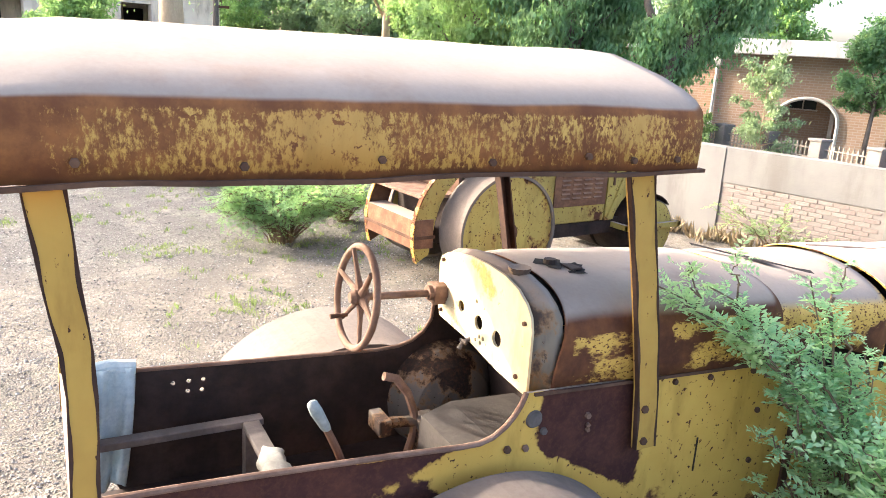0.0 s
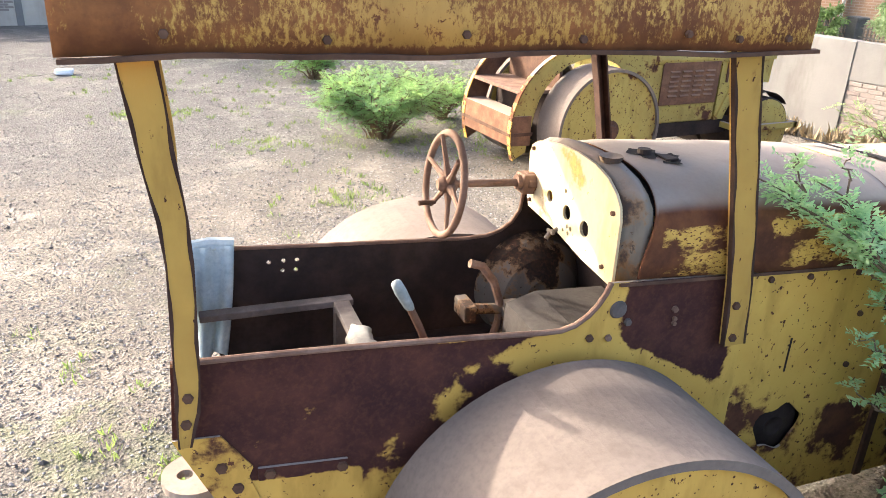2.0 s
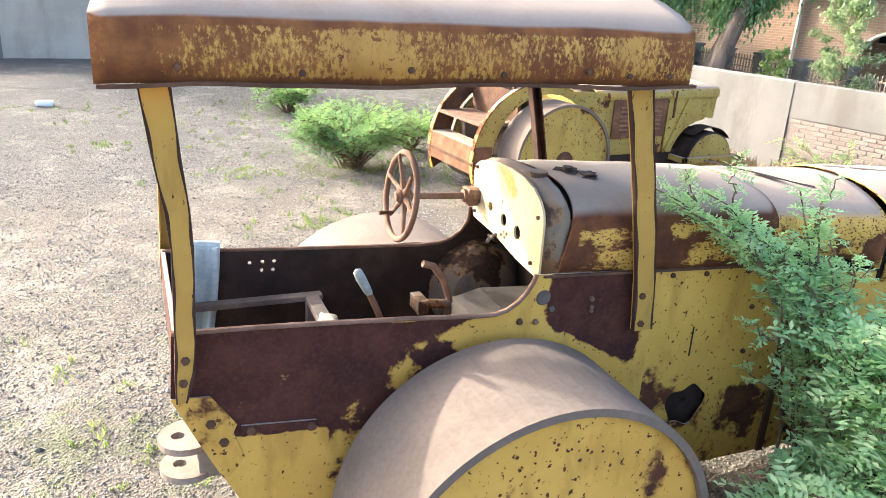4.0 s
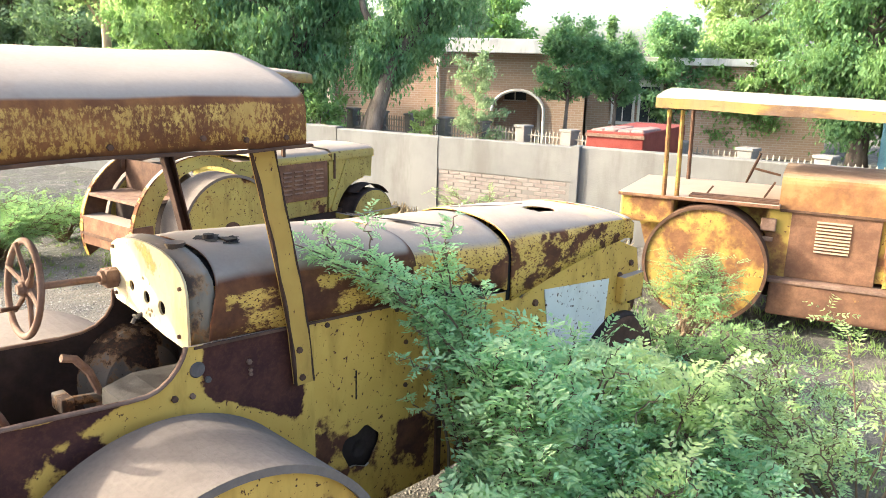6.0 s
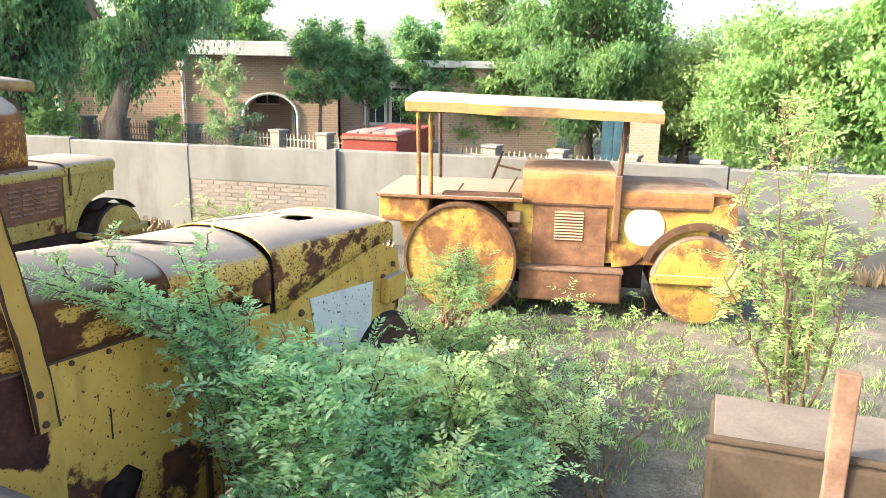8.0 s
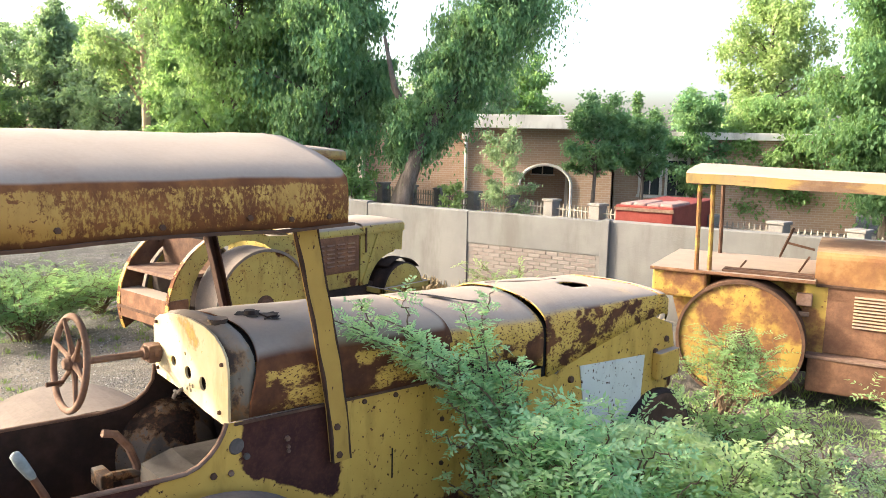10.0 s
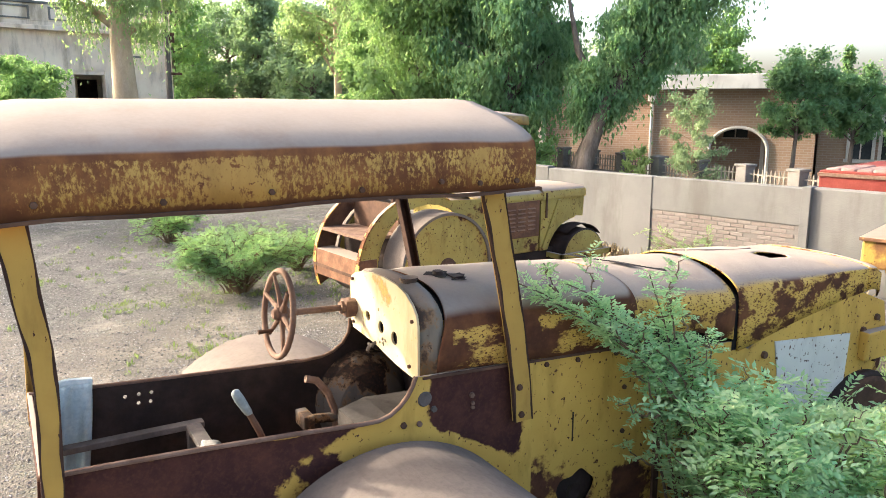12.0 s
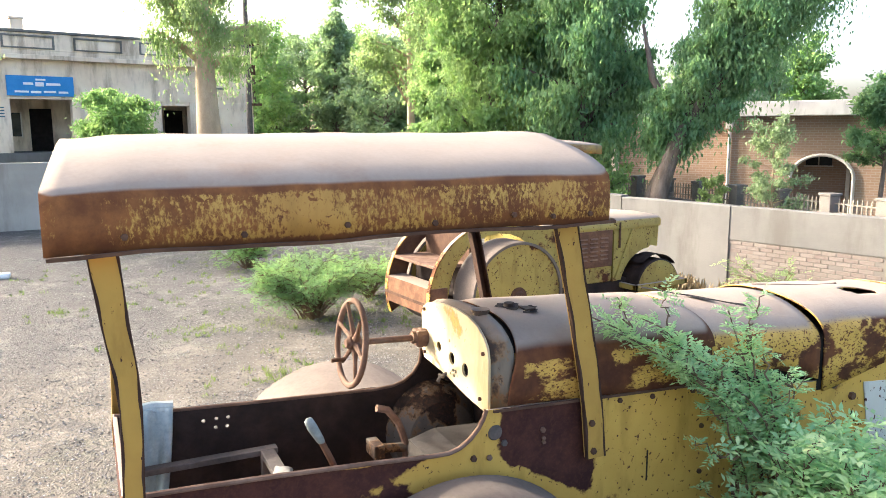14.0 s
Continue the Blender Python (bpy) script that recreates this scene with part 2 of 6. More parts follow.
def thing(name, m, label, category, group=""):
    ob = new(name)
    ob.matrix_world = m
    ob.empty_display_size = 0.2
    return tagged(ob, label, category, group)


def solid(ob, t, offset=-1.0):
    md = ob.modifiers.new("thickness", 'SOLIDIFY')
    md.thickness, md.offset = t, offset
    return ob


def box(x0, x1, y0, y1, z0, z1, bevel=0.0, m=None):
    bm = bmesh.new()
    bmesh.ops.create_cube(bm, size=1)
    for v in bm.verts:
        v.co = Vector(((x0 + x1) / 2 + v.co.x * (x1 - x0), (y0 + y1) / 2 + v.co.y * (y1 - y0), (z0 + z1) / 2 + v.co.z * (z1 - z0)))
    if bevel:
        bmesh.ops.bevel(bm, geom=bm.edges[:], offset=bevel, segments=2, affect='EDGES', profile=0.5)
    if m:
        bm.transform(m)
    return bm


def loft(rings, closed=False, caps=False):
    """Skin through rings of points with the same count."""
    bm = bmesh.new()
    vs = [[bm.verts.new(p) for p in r] for r in rings]
    n = len(vs[0])
    for a, b in zip(vs, vs[1:]):
        for i in range(n if closed else n - 1):
            bm.faces.new((a[i], a[(i + 1) % n], b[(i + 1) % n], b[i]))
    if caps:
        bm.faces.new(vs[0][::-1])
        bm.faces.new(vs[-1])
    bmesh.ops.recalc_face_normals(bm, faces=bm.faces[:])
    return bm


def tube(points, radii, seg=10, caps=True):
    """A round bar along a line of points, with a radius for each."""
    pts = [Vector(p) for p in points]
    if isinstance(radii, (int, float)):
        radii = [radii] * len(pts)
    rings, side = [], None
    for i, p in enumerate(pts):
        d = (pts[min(i + 1, len(pts) - 1)] - pts[max(i - 1, 0)]).normalized()
        if side is None:
            side = d.orthogonal().normalized()
        side = (side - d * side.dot(d)).normalized()
        up = d.cross(side)
        rings.append([p + (side * math.cos(k * math.tau / seg) + up * math.sin(k * math.tau / seg)) * radii[i] for k in range(seg)])
    return loft(rings, True, caps)


def join(*bms):
    out = bmesh.new()
    for b in bms:
        me = bpy.data.meshes.new("tmp")
        b.to_mesh(me)
        b.free()
        out.from_mesh(me)
        bpy.data.meshes.remove(me)
    return out


def plate(outline, holes=(), t=0.01, axis='y', at=0.0):
    """A flat sheet from an outline in (a, b), with real holes; axis is its normal, at its place along it."""
    bm = bmesh.new()
    put = {'y': lambda a, b: (a, at, b), 'x': lambda a, b: (at, a, b), 'z': lambda a, b: (a, b, at)}[axis]
    edges = []
    for loop in (outline, *holes):
        vs = [bm.verts.new(put(a, b)) for a, b in loop]
        edges += [bm.edges.new((vs[i], vs[(i + 1) % len(vs)])) for i in range(len(vs))]
    bmesh.ops.triangle_fill(bm, use_beauty=True, use_dissolve=False, edges=edges)
    geo = bmesh.ops.extrude_face_region(bm, geom=bm.faces[:])
    d = {'y': Vector((0, t, 0)), 'x': Vector((t, 0, 0)), 'z': Vector((0, 0, t))}[axis]
    bmesh.ops.translate(bm, verts=[g for g in geo["geom"] if isinstance(g, bmesh.types.BMVert)], vec=d)
    bmesh.ops.recalc_face_normals(bm, faces=bm.faces[:])
    return bm


def ring(ca, cb, r, n=16, ph=0.0):
    return [(ca + r * math.cos(ph + k * math.tau / n), cb + r * math.sin(ph + k * math.tau / n)) for k in range(n)]


def disc_y(x, z, r, y0, y1, seg=48, bevel=0.0):
    """A cylinder whose axis runs along y."""
    prof = [(0, y0), (r - bevel, y0), (r, y0 + bevel), (r, y1 - bevel), (r - bevel, y1), (0, y1)] if bevel else [(0, y0), (r, y0), (r, y1), (0, y1)]
    return turned(x, z, prof, seg)


def turned(x, z, prof, seg=48):
    """A body of revolution round an axis along y, from (radius, y) pairs."""
    bm = bmesh.new()
    rows = []
    for r, y in prof:
        if r < 1e-6:
            rows.append([bm.verts.new((x, y, z))])
        else:
            rows.append([bm.verts.new((x + r * math.cos(k * math.tau / seg), y, z + r * math.sin(k * math.tau / seg))) for k in range(seg)])
    for a, b in zip(rows, rows[1:]):
        for k in range(seg):
            j = (k + 1) % seg
            if len(a) == 1 and len(b) > 1:
                bm.faces.new((a[0], b[j], b[k]))
            elif len(b) == 1 and len(a) > 1:
                bm.faces.new((a[k], a[j], b[0]))
            elif len(a) > 1:
                bm.faces.new((a[k], a[j], b[j], b[k]))
    bmesh.ops.recalc_face_normals(bm, faces=bm.faces[:])
    return bm


def bolt(x, y, z, r=0.013, axis='y', out=-0.012):
    """A hexagon head on a face."""
    pts = [(r * math.cos(k * math.tau / 6), r * math.sin(k * math.tau / 6)) for k in range(6)]
    if axis == 'y':
        rr = [[(x + a, y, z + b) for a, b in pts], [(x + a * 0.9, y + out, z + b * 0.9) for a, b in pts]]
    else:
        rr = [[(x, y + a, z + b) for a, b in pts], [(x + out, y + a * 0.9, z + b * 0.9) for a, b in pts]]
    return loft(rr, True, True)


def dent(bm, amp, scale, seed=0.0):
    for v in bm.verts:
        n = noise.noise_vector(v.co * scale + Vector((seed, seed * 2, -seed)))
        v.co += n * amp
    return bm


def roller_wheel(parent, x, z, r, y0, y1, face, near=True, skin=None, name="rear_wheel"):
    """A steel roller wheel: rim drum with a set-in face plate, hub and bolts; near: the face looks to -y."""
    w = part(name, turned(x, z, [(r - 0.035, y0), (r, y0), (r, y1), (r - 0.035, y1), (r - 0.035, y0)], 72), skin or M_DRUM, parent, smooth=False)
    yf = y0 + 0.03 if near else y1 - 0.03
    s = 1 if near else -1
    part("face_plate", turned(x, z, [(0, yf - 0.012 * s), (r - 0.12, yf - 0.004 * s), (r - 0.036, yf), (r - 0.036, yf + 0.02 * s), (0, yf + 0.02 * s)], 56), face, w, smooth=False)
    part("hub", turned(x, z, [(0, yf - 0.07 * s), (0.07, yf - 0.07 * s), (0.085, yf - 0.03 * s), (0.13, yf - 0.02 * s), (0.13, yf - 0.004 * s), (0, yf - 0.004 * s)], 24), M_RUST, w)
    return w

# ---- ground ----
def ground_height(x, y):
    d = math.hypot(x - 3, y - 4)
    return (0.035 * noise.noise(Vector((x * 0.45, y * 0.45, 0.3))) + 0.018 * noise.noise(Vector((x * 1.7, y * 1.7, 4.0)))) * (1 if d < 60 else 0.0) - 0.03 - 0.09 * math.exp(-((x - 2.6) / 2.6) ** 2 - ((y - 0.2) / 1.5) ** 2)


gm = Mat("gravel_ground", 0.95)
g_big = gm.noise(0.16, 5, (1, 1, 1), 0.55, 3.0)
g_mid = gm.noise(0.9, 7, (1, 1, 1), 0.6, 1.0)
g_fine = gm.noise(26, 6, (1, 1, 1), 0.75, 2.0)
vor = gm.n("ShaderNodeTexVoronoi", Scale=38.0)
gm.link(gm.co, vor.inputs["Vector"])
gravel = gm.mix(gm.ramp(vor.outputs["Color"], 0.15, 0.9), (0.036, 0.038, 0.038), (0.225, 0.226, 0.212))
gravel = gm.mix(gm.ramp(vor.outputs["Distance"], 0.0, 0.55, 0.0, 0.55), gravel, (0.12, 0.11, 0.10))
sand = gm.mix(gm.ramp(g_fine, 0.3, 0.75), (0.140, 0.124, 0.102), (0.27, 0.246, 0.206))
sand = gm.mix(gm.ramp(gm.noise(48, 3, (1, 1, 1), 0.6, 6.0), 0.60, 0.68, 0, 0.7), sand, (0.14, 0.12, 0.10))
sep = gm.t.nodes.new("ShaderNodeSeparateXYZ")
gm.link(gm.co, sep.inputs[0])
near_track = gm.ramp(gm.math('ADD', sep.outputs[1], gm.math('MULTIPLY', g_mid, 3.5)), 8.6, 10.4, 1.0, 0.10)
base = gm.mix(gm.math('MULTIPLY', near_track, gm.ramp(gm.math('ADD', g_mid, gm.math('MULTIPLY', g_fine, 0.35)), 0.44, 0.68)), gravel, sand)
green = gm.math('MULTIPLY', gm.ramp(g_big, 0.50, 0.66), gm.ramp(gm.noise(2.3, 8, (1, 1, 1), 0.7, 9.0), 0.48, 0.62, 0, 0.45))
base = gm.mix(green, base, (0.115, 0.16, 0.055))
patch = gm.noise(1.6, 10, (1, 1, 1), 0.72, 13.0)
base = gm.mix(gm.ramp(patch, 0.44, 0.56, 0.42, 0.0), base, (0.085, 0.082, 0.076))
base = gm.mix(gm.ramp(patch, 0.53, 0.66, 0.0, 0.40), base, (0.31, 0.285, 0.245))
gh = gm.math('ADD', gm.math('MULTIPLY', gm.ramp(vor.outputs["Distance"], 0.0, 0.6, 1.0, 0.0), 0.6), g_fine)
M_GROUND = gm.done(base, gh, 0.9, 0.035)

bm = bmesh.new()
steps = [-400, -150, -60, -30] + [-20 + 0.4 * i for i in range(126)] + [34, 40, 60, 100, 200, 400, 900]
vs = [[bm.verts.new((x, y, ground_height(x, y))) for y in steps] for x in steps]
for i in range(len(steps) - 1):
    for j in range(len(steps) - 1):
        bm.faces.new((vs[i][j], vs[i + 1][j], vs[i + 1][j + 1], vs[i][j + 1]))
tagged(new("ground", mesh_of("ground", bm, M_GROUND, True)), "grey gravel yard with pale sandy patches and weeds", "ground", kind="structure")

# ---- boundary walls ----
def wall_mat(name, a, b, stain):
    m = Mat(name, 0.92)
    c = m.mix(m.ramp(m.noise(0.8, 7, (1, 1, 1), 0.6), 0.3, 0.7), a, b)
    c = m.mix(m.ramp(m.noise(1.6, 6, (1, 1, 0.25), 0.65, 4.0), 0.46, 0.70, 0, 0.7), c, stain)
    f = m.noise(30, 6, (1, 1, 1), 0.7)
    return m.done(c, f, 0.4, 0.012)


M_CEMENT = wall_mat("cement_render", (0.135, 0.135, 0.130), (0.178, 0.176, 0.167), (0.105, 0.10, 0.09))
M_CEMENT2 = wall_mat("old_whitewash", (0.66, 0.54, 0.42), (0.80, 0.70, 0.57), (0.22, 0.165, 0.115))
# Lighter copy of cement_render, raised to offset the north wall's shade.
M_CEMENT3 = wall_mat("shade_lifted_cement_render", (0.33, 0.31, 0.27), (0.42, 0.395, 0.345), (0.26, 0.235, 0.195))
M_MORTAR = wall_mat("mortar", (0.155, 0.142, 0.13), (0.195, 0.18, 0.165), (0.12, 0.105, 0.092))


def brick_mat(name, a, b):
    m = Mat(name, 0.9)
    oi = m.t.nodes.new("ShaderNodeObjectInfo")
    c = m.mix(oi.outputs["Random"], a, b)
    c = m.mix(m.ramp(m.noise(9, 6), 0.45, 0.75, 0, 0.45), c, (0.27, 0.235, 0.21))
    return m.done(c, m.noise(45, 5), 0.5, 0.006)


M_BRICK = brick_mat("weathered_brick", (0.175, 0.145, 0.130), (0.215, 0.190, 0.172))


def frame_at(x, y, dx, dy):
    """A pose whose local x runs along (dx, dy) and whose local y points away on its left."""
    return pose(x, y, 0, 0, 0, math.degrees(math.atan2(dy, dx)))


WALL_M = frame_at(11.45, 3.5, 0.13, -1.0)
wall_e = tagged(new("wall_east"), "grey cement-rendered boundary wall with an exposed brick patch", "wall", kind="structure")
wall_e.matrix_world = WALL_M


def wall_slab(x0, x1, y0, y1, z1, lump=0.01, cells=0.5):
    """A rendered wall length with a slightly uneven top."""
    n = max(2, int((x1 - x0) / cells))
    rings = []
    for i in range(n + 1):
        x = x0 + (x1 - x0) * i / n
        h = z1 + lump * noise.noise(Vector((x * 1.3, y0, 2.2)))
        w = lump * 0.6 * noise.noise(Vector((x * 0.7, y0 + 5, 1.0)))
        rings.append([(x, y0 + w, -0.15), (x, y0 + w, h - 0.02), (x, y0 + 0.02 + w, h), (x, y1 - 0.02, h), (x, y1, h - 0.02), (x, y1, -0.15)])
    return loft(rings, True, True)


# local y is away from the yard's camera side
part("wall_panel", wall_slab(-19.4, -5.12, 0.0, 0.23, 1.56), M_CEMENT, wall_e)
part("wall_panel", join(wall_slab(-5.10, -2.74, 0.0, 0.23, 1.525), wall_slab(-2.74, -0.04, 0.05, 0.23, 1.52), box(-2.74, -0.04, 0.014, 0.06, 0.93, 1.515, 0.004)), M_CEMENT, wall_e)
part("wall_panel", wall_slab(-0.01, 6.3, 0.06, 0.26, 1.54), M_CEMENT, wall_e)
part("wall_panel", wall_slab(6.33, 40, 0.04, 0.26, 1.50), M_CEMENT, wall_e)
part("wall_pier", box(-0.10, 0.04, -0.02, 0.26, -0.15, 1.55, 0.008), M_CEMENT, wall_e)
part("mortar_bed", box(-2.735, -0.045, 0.03, 0.052, -0.1, 0.93), M_MORTAR, wall_e)

wall_n = tagged(new("wall_north"), "grey rendered and brick boundary wall at the yard's back", "wall", kind="structure")
wall_n.matrix_world = frame_at(-0.8, 22.7, 1, 0.02)
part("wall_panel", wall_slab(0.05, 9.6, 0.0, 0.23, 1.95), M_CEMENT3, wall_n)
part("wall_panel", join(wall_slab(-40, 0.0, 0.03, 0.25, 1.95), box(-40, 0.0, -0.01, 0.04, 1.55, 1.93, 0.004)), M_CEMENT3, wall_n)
part("wall_pier", box(-0.12, 0.06, -0.03, 0.26, -0.1, 1.97, 0.008), M_CEMENT, wall_n)
BRICK = mesh_of("brick", box(-0.108, 0.108, -0.010, 0.05, -0.029, 0.029, 0.006), M_BRICK)


def lay_bricks(wall, x0, x1, z0, z1, y, seed, keep=1.0):
    rnd = random.Random(seed)
    rows = int((z1 - z0) / 0.070)
    for r in range(rows):
        x = x0 + 0.115 + (0.115 if r % 2 else 0)
        while x < x1 - 0.10:
            if rnd.random() < keep:
                b = new("brick", BRICK)
                b.parent = wall
                b.matrix_basis = pose(x + rnd.uniform(-0.006, 0.006), y + rnd.uniform(-0.004, 0.005), z0 + 0.040 + r * 0.070, rnd.uniform(-1.5, 1.5), rnd.uniform(-1, 1), rnd.uniform(-1.2, 1.2))
            x += 0.232


# ---- the house across the lane ----
HOUSE_M = frame_at(21.65, 14.56, 0.40, -0.92)
house = tagged(new("house"), "single-storey brick house with arched porch and white roof slab", "house")
house.matrix_world = HOUSE_M
hm = Mat("house_brick", 0.9)
bt = hm.n("ShaderNodeTexBrick", Scale=1.0, Mortar_Size=0.012, Brick_Width=0.24, Row_Height=0.08)
bt.inputs["Color1"].default_value, bt.inputs["Color2"].default_value, bt.inputs["Mortar"].default_value = (0.45, 0.305, 0.215, 1), (0.40, 0.265, 0.185, 1), (0.48, 0.385, 0.31, 1)
swap = hm.n("ShaderNodeMapping")
swap.inputs["Rotation"].default_value = (radians(90), 0, 0)
hm.link(hm.co, swap.inputs[0])
hm.link(swap.outputs[0], bt.inputs["Vector"])
hc = hm.mix(hm.ramp(hm.noise(1.2, 6), 0.42, 0.75, 0, 0.45), bt.outputs["Color"], (0.40, 0.30, 0.21))
M_HBRICK = hm.done(hc, bt.outputs["Fac"], 0.3, -0.01)
M_SLAB = wall_mat("weathered_slab", (0.55, 0.54, 0.51), (0.70, 0.69, 0.66), (0.26, 0.25, 0.24))
M_WINDOW = plain("dark_glass", (0.03, 0.04, 0.045), (0.06, 0.075, 0.08), 2, 0.2, bump=0.0)
M_TRIM = plain("white_trim", (0.62, 0.60, 0.55), (0.72, 0.70, 0.65), 4, 0.8)
arch_hole = [(1.90, -0.1)] + [(2.82 - 0.92 * math.cos(radians(a)), 1.28 + 0.74 * math.sin(radians(a))) for a in range(0, 181, 12)] + [(3.74, -0.1)]
front_wall = [(0.0, -0.1), (0.0, 3.25), (5.1, 3.25), (5.1, -0.1)] + arch_hole[::-1]
hw = part("wall", plate(front_wall, t=0.24, at=0.0), M_HBRICK, house)
part("arch_trim", tube([(a, -0.01, b) for a, b in arch_hole[1:]], 0.055, 8), M_TRIM, hw)
for b in ((1.7, 4.3, 1.7, 1.8), (1.6, 1.7, 0.24, 1.8), (4.3, 4.4, 0.24, 1.8)):
    part("porch_wall", box(*b, -0.1, 3.2), M_HBRICK, house)
vent = part("window", box(2.05, 2.85, 1.66, 1.70, 1.62, 1.98), M_WINDOW, house)
part("window_frame", join(box(2.00, 2.90, 1.62, 1.70, 1.98, 2.03), box(2.00, 2.90, 1.62, 1.70, 1.57, 1.62), box(2.43, 2.47, 1.63, 1.70, 1.62, 1.98)), M_TRIM, vent)
part("wall", box(-4.2, 0.0, 0.5, 0.74, -0.1, 3.30), M_HBRICK, house)
part("wall_end", box(-4.5, -4.2, 0.3, 0.8, -0.1, 3.40, 0.02), M_CEMENT2, house)
part("wall", box(5.1, 13.0, 1.2, 1.44, -0.1, 3.0), M_HBRICK, house)
for b in ((-4.2, -4.0, 0.74, 7, -0.1, 3.2), (12.8, 13.0, 1.44, 7, -0.1, 3.0), (-4.2, 13, 7, 7.2, -0.1, 3.2)):
    part("wall", box(*b), M_HBRICK, house)
for b in ((-0.45, 5.5, -0.55, 1.8, 3.25, 3.72, 0.02), (-4.6, -0.45, 0.2, 7.2, 3.30, 3.55, 0.02), (5.5, 13.2, 0.9, 7.2, 3.0, 3.25, 0.02), (-0.45, 5.5, 1.8, 7.2, 3.25, 3.6, 0.02)):
    part("roof_slab", box(*b), M_SLAB, house, "white concrete roof slab with dark stains")
part("down_pipe", tube([(-0.06, -0.06, 0.0), (-0.06, -0.06, 3.25)], 0.055, 8), M_TRIM, house)
part("pipe_head", box(-0.18, 0.06, -0.2, 0.02, 2.85, 3.24, 0.02), M_TRIM, house)
part("porch_post", box(3.40, 3.52, 0.9, 1.02, 0.0, 3.2), M_TRIM, house)
for x in (6.05, 6.95):
    w = part("window", box(x, x + 0.62, 1.14, 1.2, 1.05, 2.25), M_WINDOW, house)
    part("window_frame", join(box(x - 0.10, x, 1.08, 1.2, 0.95, 2.5, 0.01), box(x + 0.62, x + 0.72, 1.08, 1.2, 0.95, 2.5, 0.01), box(x - 0.10, x + 0.72, 1.08, 1.2, 2.25, 2.55, 0.01), box(x + 0.29, x + 0.33, 1.10, 1.2, 1.05, 2.25), box(x - 0.15, x + 0.75, 1.06, 1.2, 0.93, 1.03, 0.01)), M_TRIM, w)

# fence on a low plinth between the lane and the house
FENCE_M = frame_at(18.6, 20.6, -0.182, -1.0)
fence = tagged(new("garden_fence"), "low metal picket fence with concrete pillars before the house", "fence")
fence.matrix_world = FENCE_M
M_PICKET = plain("pale_picket", (0.20, 0.18, 0.145), (0.30, 0.27, 0.22), 6, 0.8)
part("plinth", box(-2, 34, -0.08, 0.08, 0, 0.86, 0.01), M_CEMENT, fence)
M_PILLAR = plain("grey_pillar", (0.16, 0.15, 0.135), (0.23, 0.215, 0.195), 4, 0.9)
PILLAR = mesh_of("pillar", join(box(-0.15, 0.15, -0.15, 0.15, 0, 1.36, 0.012), box(-0.18, 0.18, -0.18, 0.18, 1.36, 1.42, 0.012)), M_PILLAR)
PICKET = mesh_of("picket", loft([[(-0.018, -0.01, 0.86), (0.018, -0.01, 0.86), (0.018, 0.01, 0.86), (-0.018, 0.01, 0.86)], [(-0.018, -0.01, 1.27), (0.018, -0.01, 1.27), (0.018, 0.01, 1.27), (-0.018, 0.01, 1.27)], [(-0.002, -0.002, 1.33), (0.002, -0.002, 1.33), (0.002, 0.002, 1.33), (-0.002, 0.002, 1.33)]], True, True), M_PICKET)
for i in range(24):
    p = new("pillar", PILLAR)
    p.parent = fence
    p.matrix_basis = pose(0.1 + i * 1.46, 0, 0)
    for k in range(1, 10):
        if i * 9 + k < 216:
            q = new("picket", PICKET)
            q.parent = fence
            q.matrix_basis = pose(0.1 + i * 1.46 + 0.15 + k * 0.118, 0, 0)
part("rail", join(box(-2, 34, -0.012, 0.012, 0.98, 1.01), box(-2, 34, -0.012, 0.012, 1.18, 1.21)), M_PICKET, fence)

# red trailer behind the wall
M_RED = plain("red_paint", (0.16, 0.026, 0.02), (0.22, 0.048, 0.036), 3, 0.7)
trailer = thing("trailer", frame_at(12.75, 3.25, 0.13, -1.0), "red cargo trailer with pink sacks behind the wall", "trailer")
part("cargo_body", box(-0.74, 0.32, 0.0, 3.0, 0.6, 1.72, 0.02), M_RED, trailer)
part("side_rail", box(-0.76, 0.34, -0.03, 0.0, 1.62, 1.68, 0.005), M_RUSTPALE, trailer)
M_SACK = plain("pale_sacking", (0.22, 0.14, 0.125), (0.31, 0.21, 0.185), 5, 0.95)
for k in range(4):
    part("sack", dent(box(-0.70 + k * 0.25, -0.46 + k * 0.25, 0.10, 1.2, 1.66, 1.755 + 0.02 * (k % 2), 0.04), 0.02, 7, k), M_SACK, trailer)
for x in (-0.25, 0.12):
    part("wheel", disc_y(x, 0.40, 0.40, 0.1, 0.35, 24, 0.03), M_BLACK, trailer)

# blue gate and its brick pier further along the lane
gate = thing("gate", frame_at(24.3, 0.95, 0.1, -1.0), "faded blue sheet-metal gate beside a brick pier", "gate")
M_BLUE = plain("faded_blue_paint", (0.035, 0.095, 0.125), (0.07, 0.15, 0.185), 3, 0.7)
for k in range(2):
    part("panel", box(k * 0.36, k * 0.36 + 0.34, 0, 0.04, 0.05, 2.10, 0.006), M_BLUE, gate)
part("gate_frame", join(box(-0.05, 0.76, -0.02, 0.02, 0.1, 0.18), box(-0.05, 0.76, -0.02, 0.02, 2.0, 2.08)), M_BLUE, gate)
part("pier", box(0.85, 1.75, -0.2, 0.5, 0, 2.12, 0.02), M_HBRICK, gate)

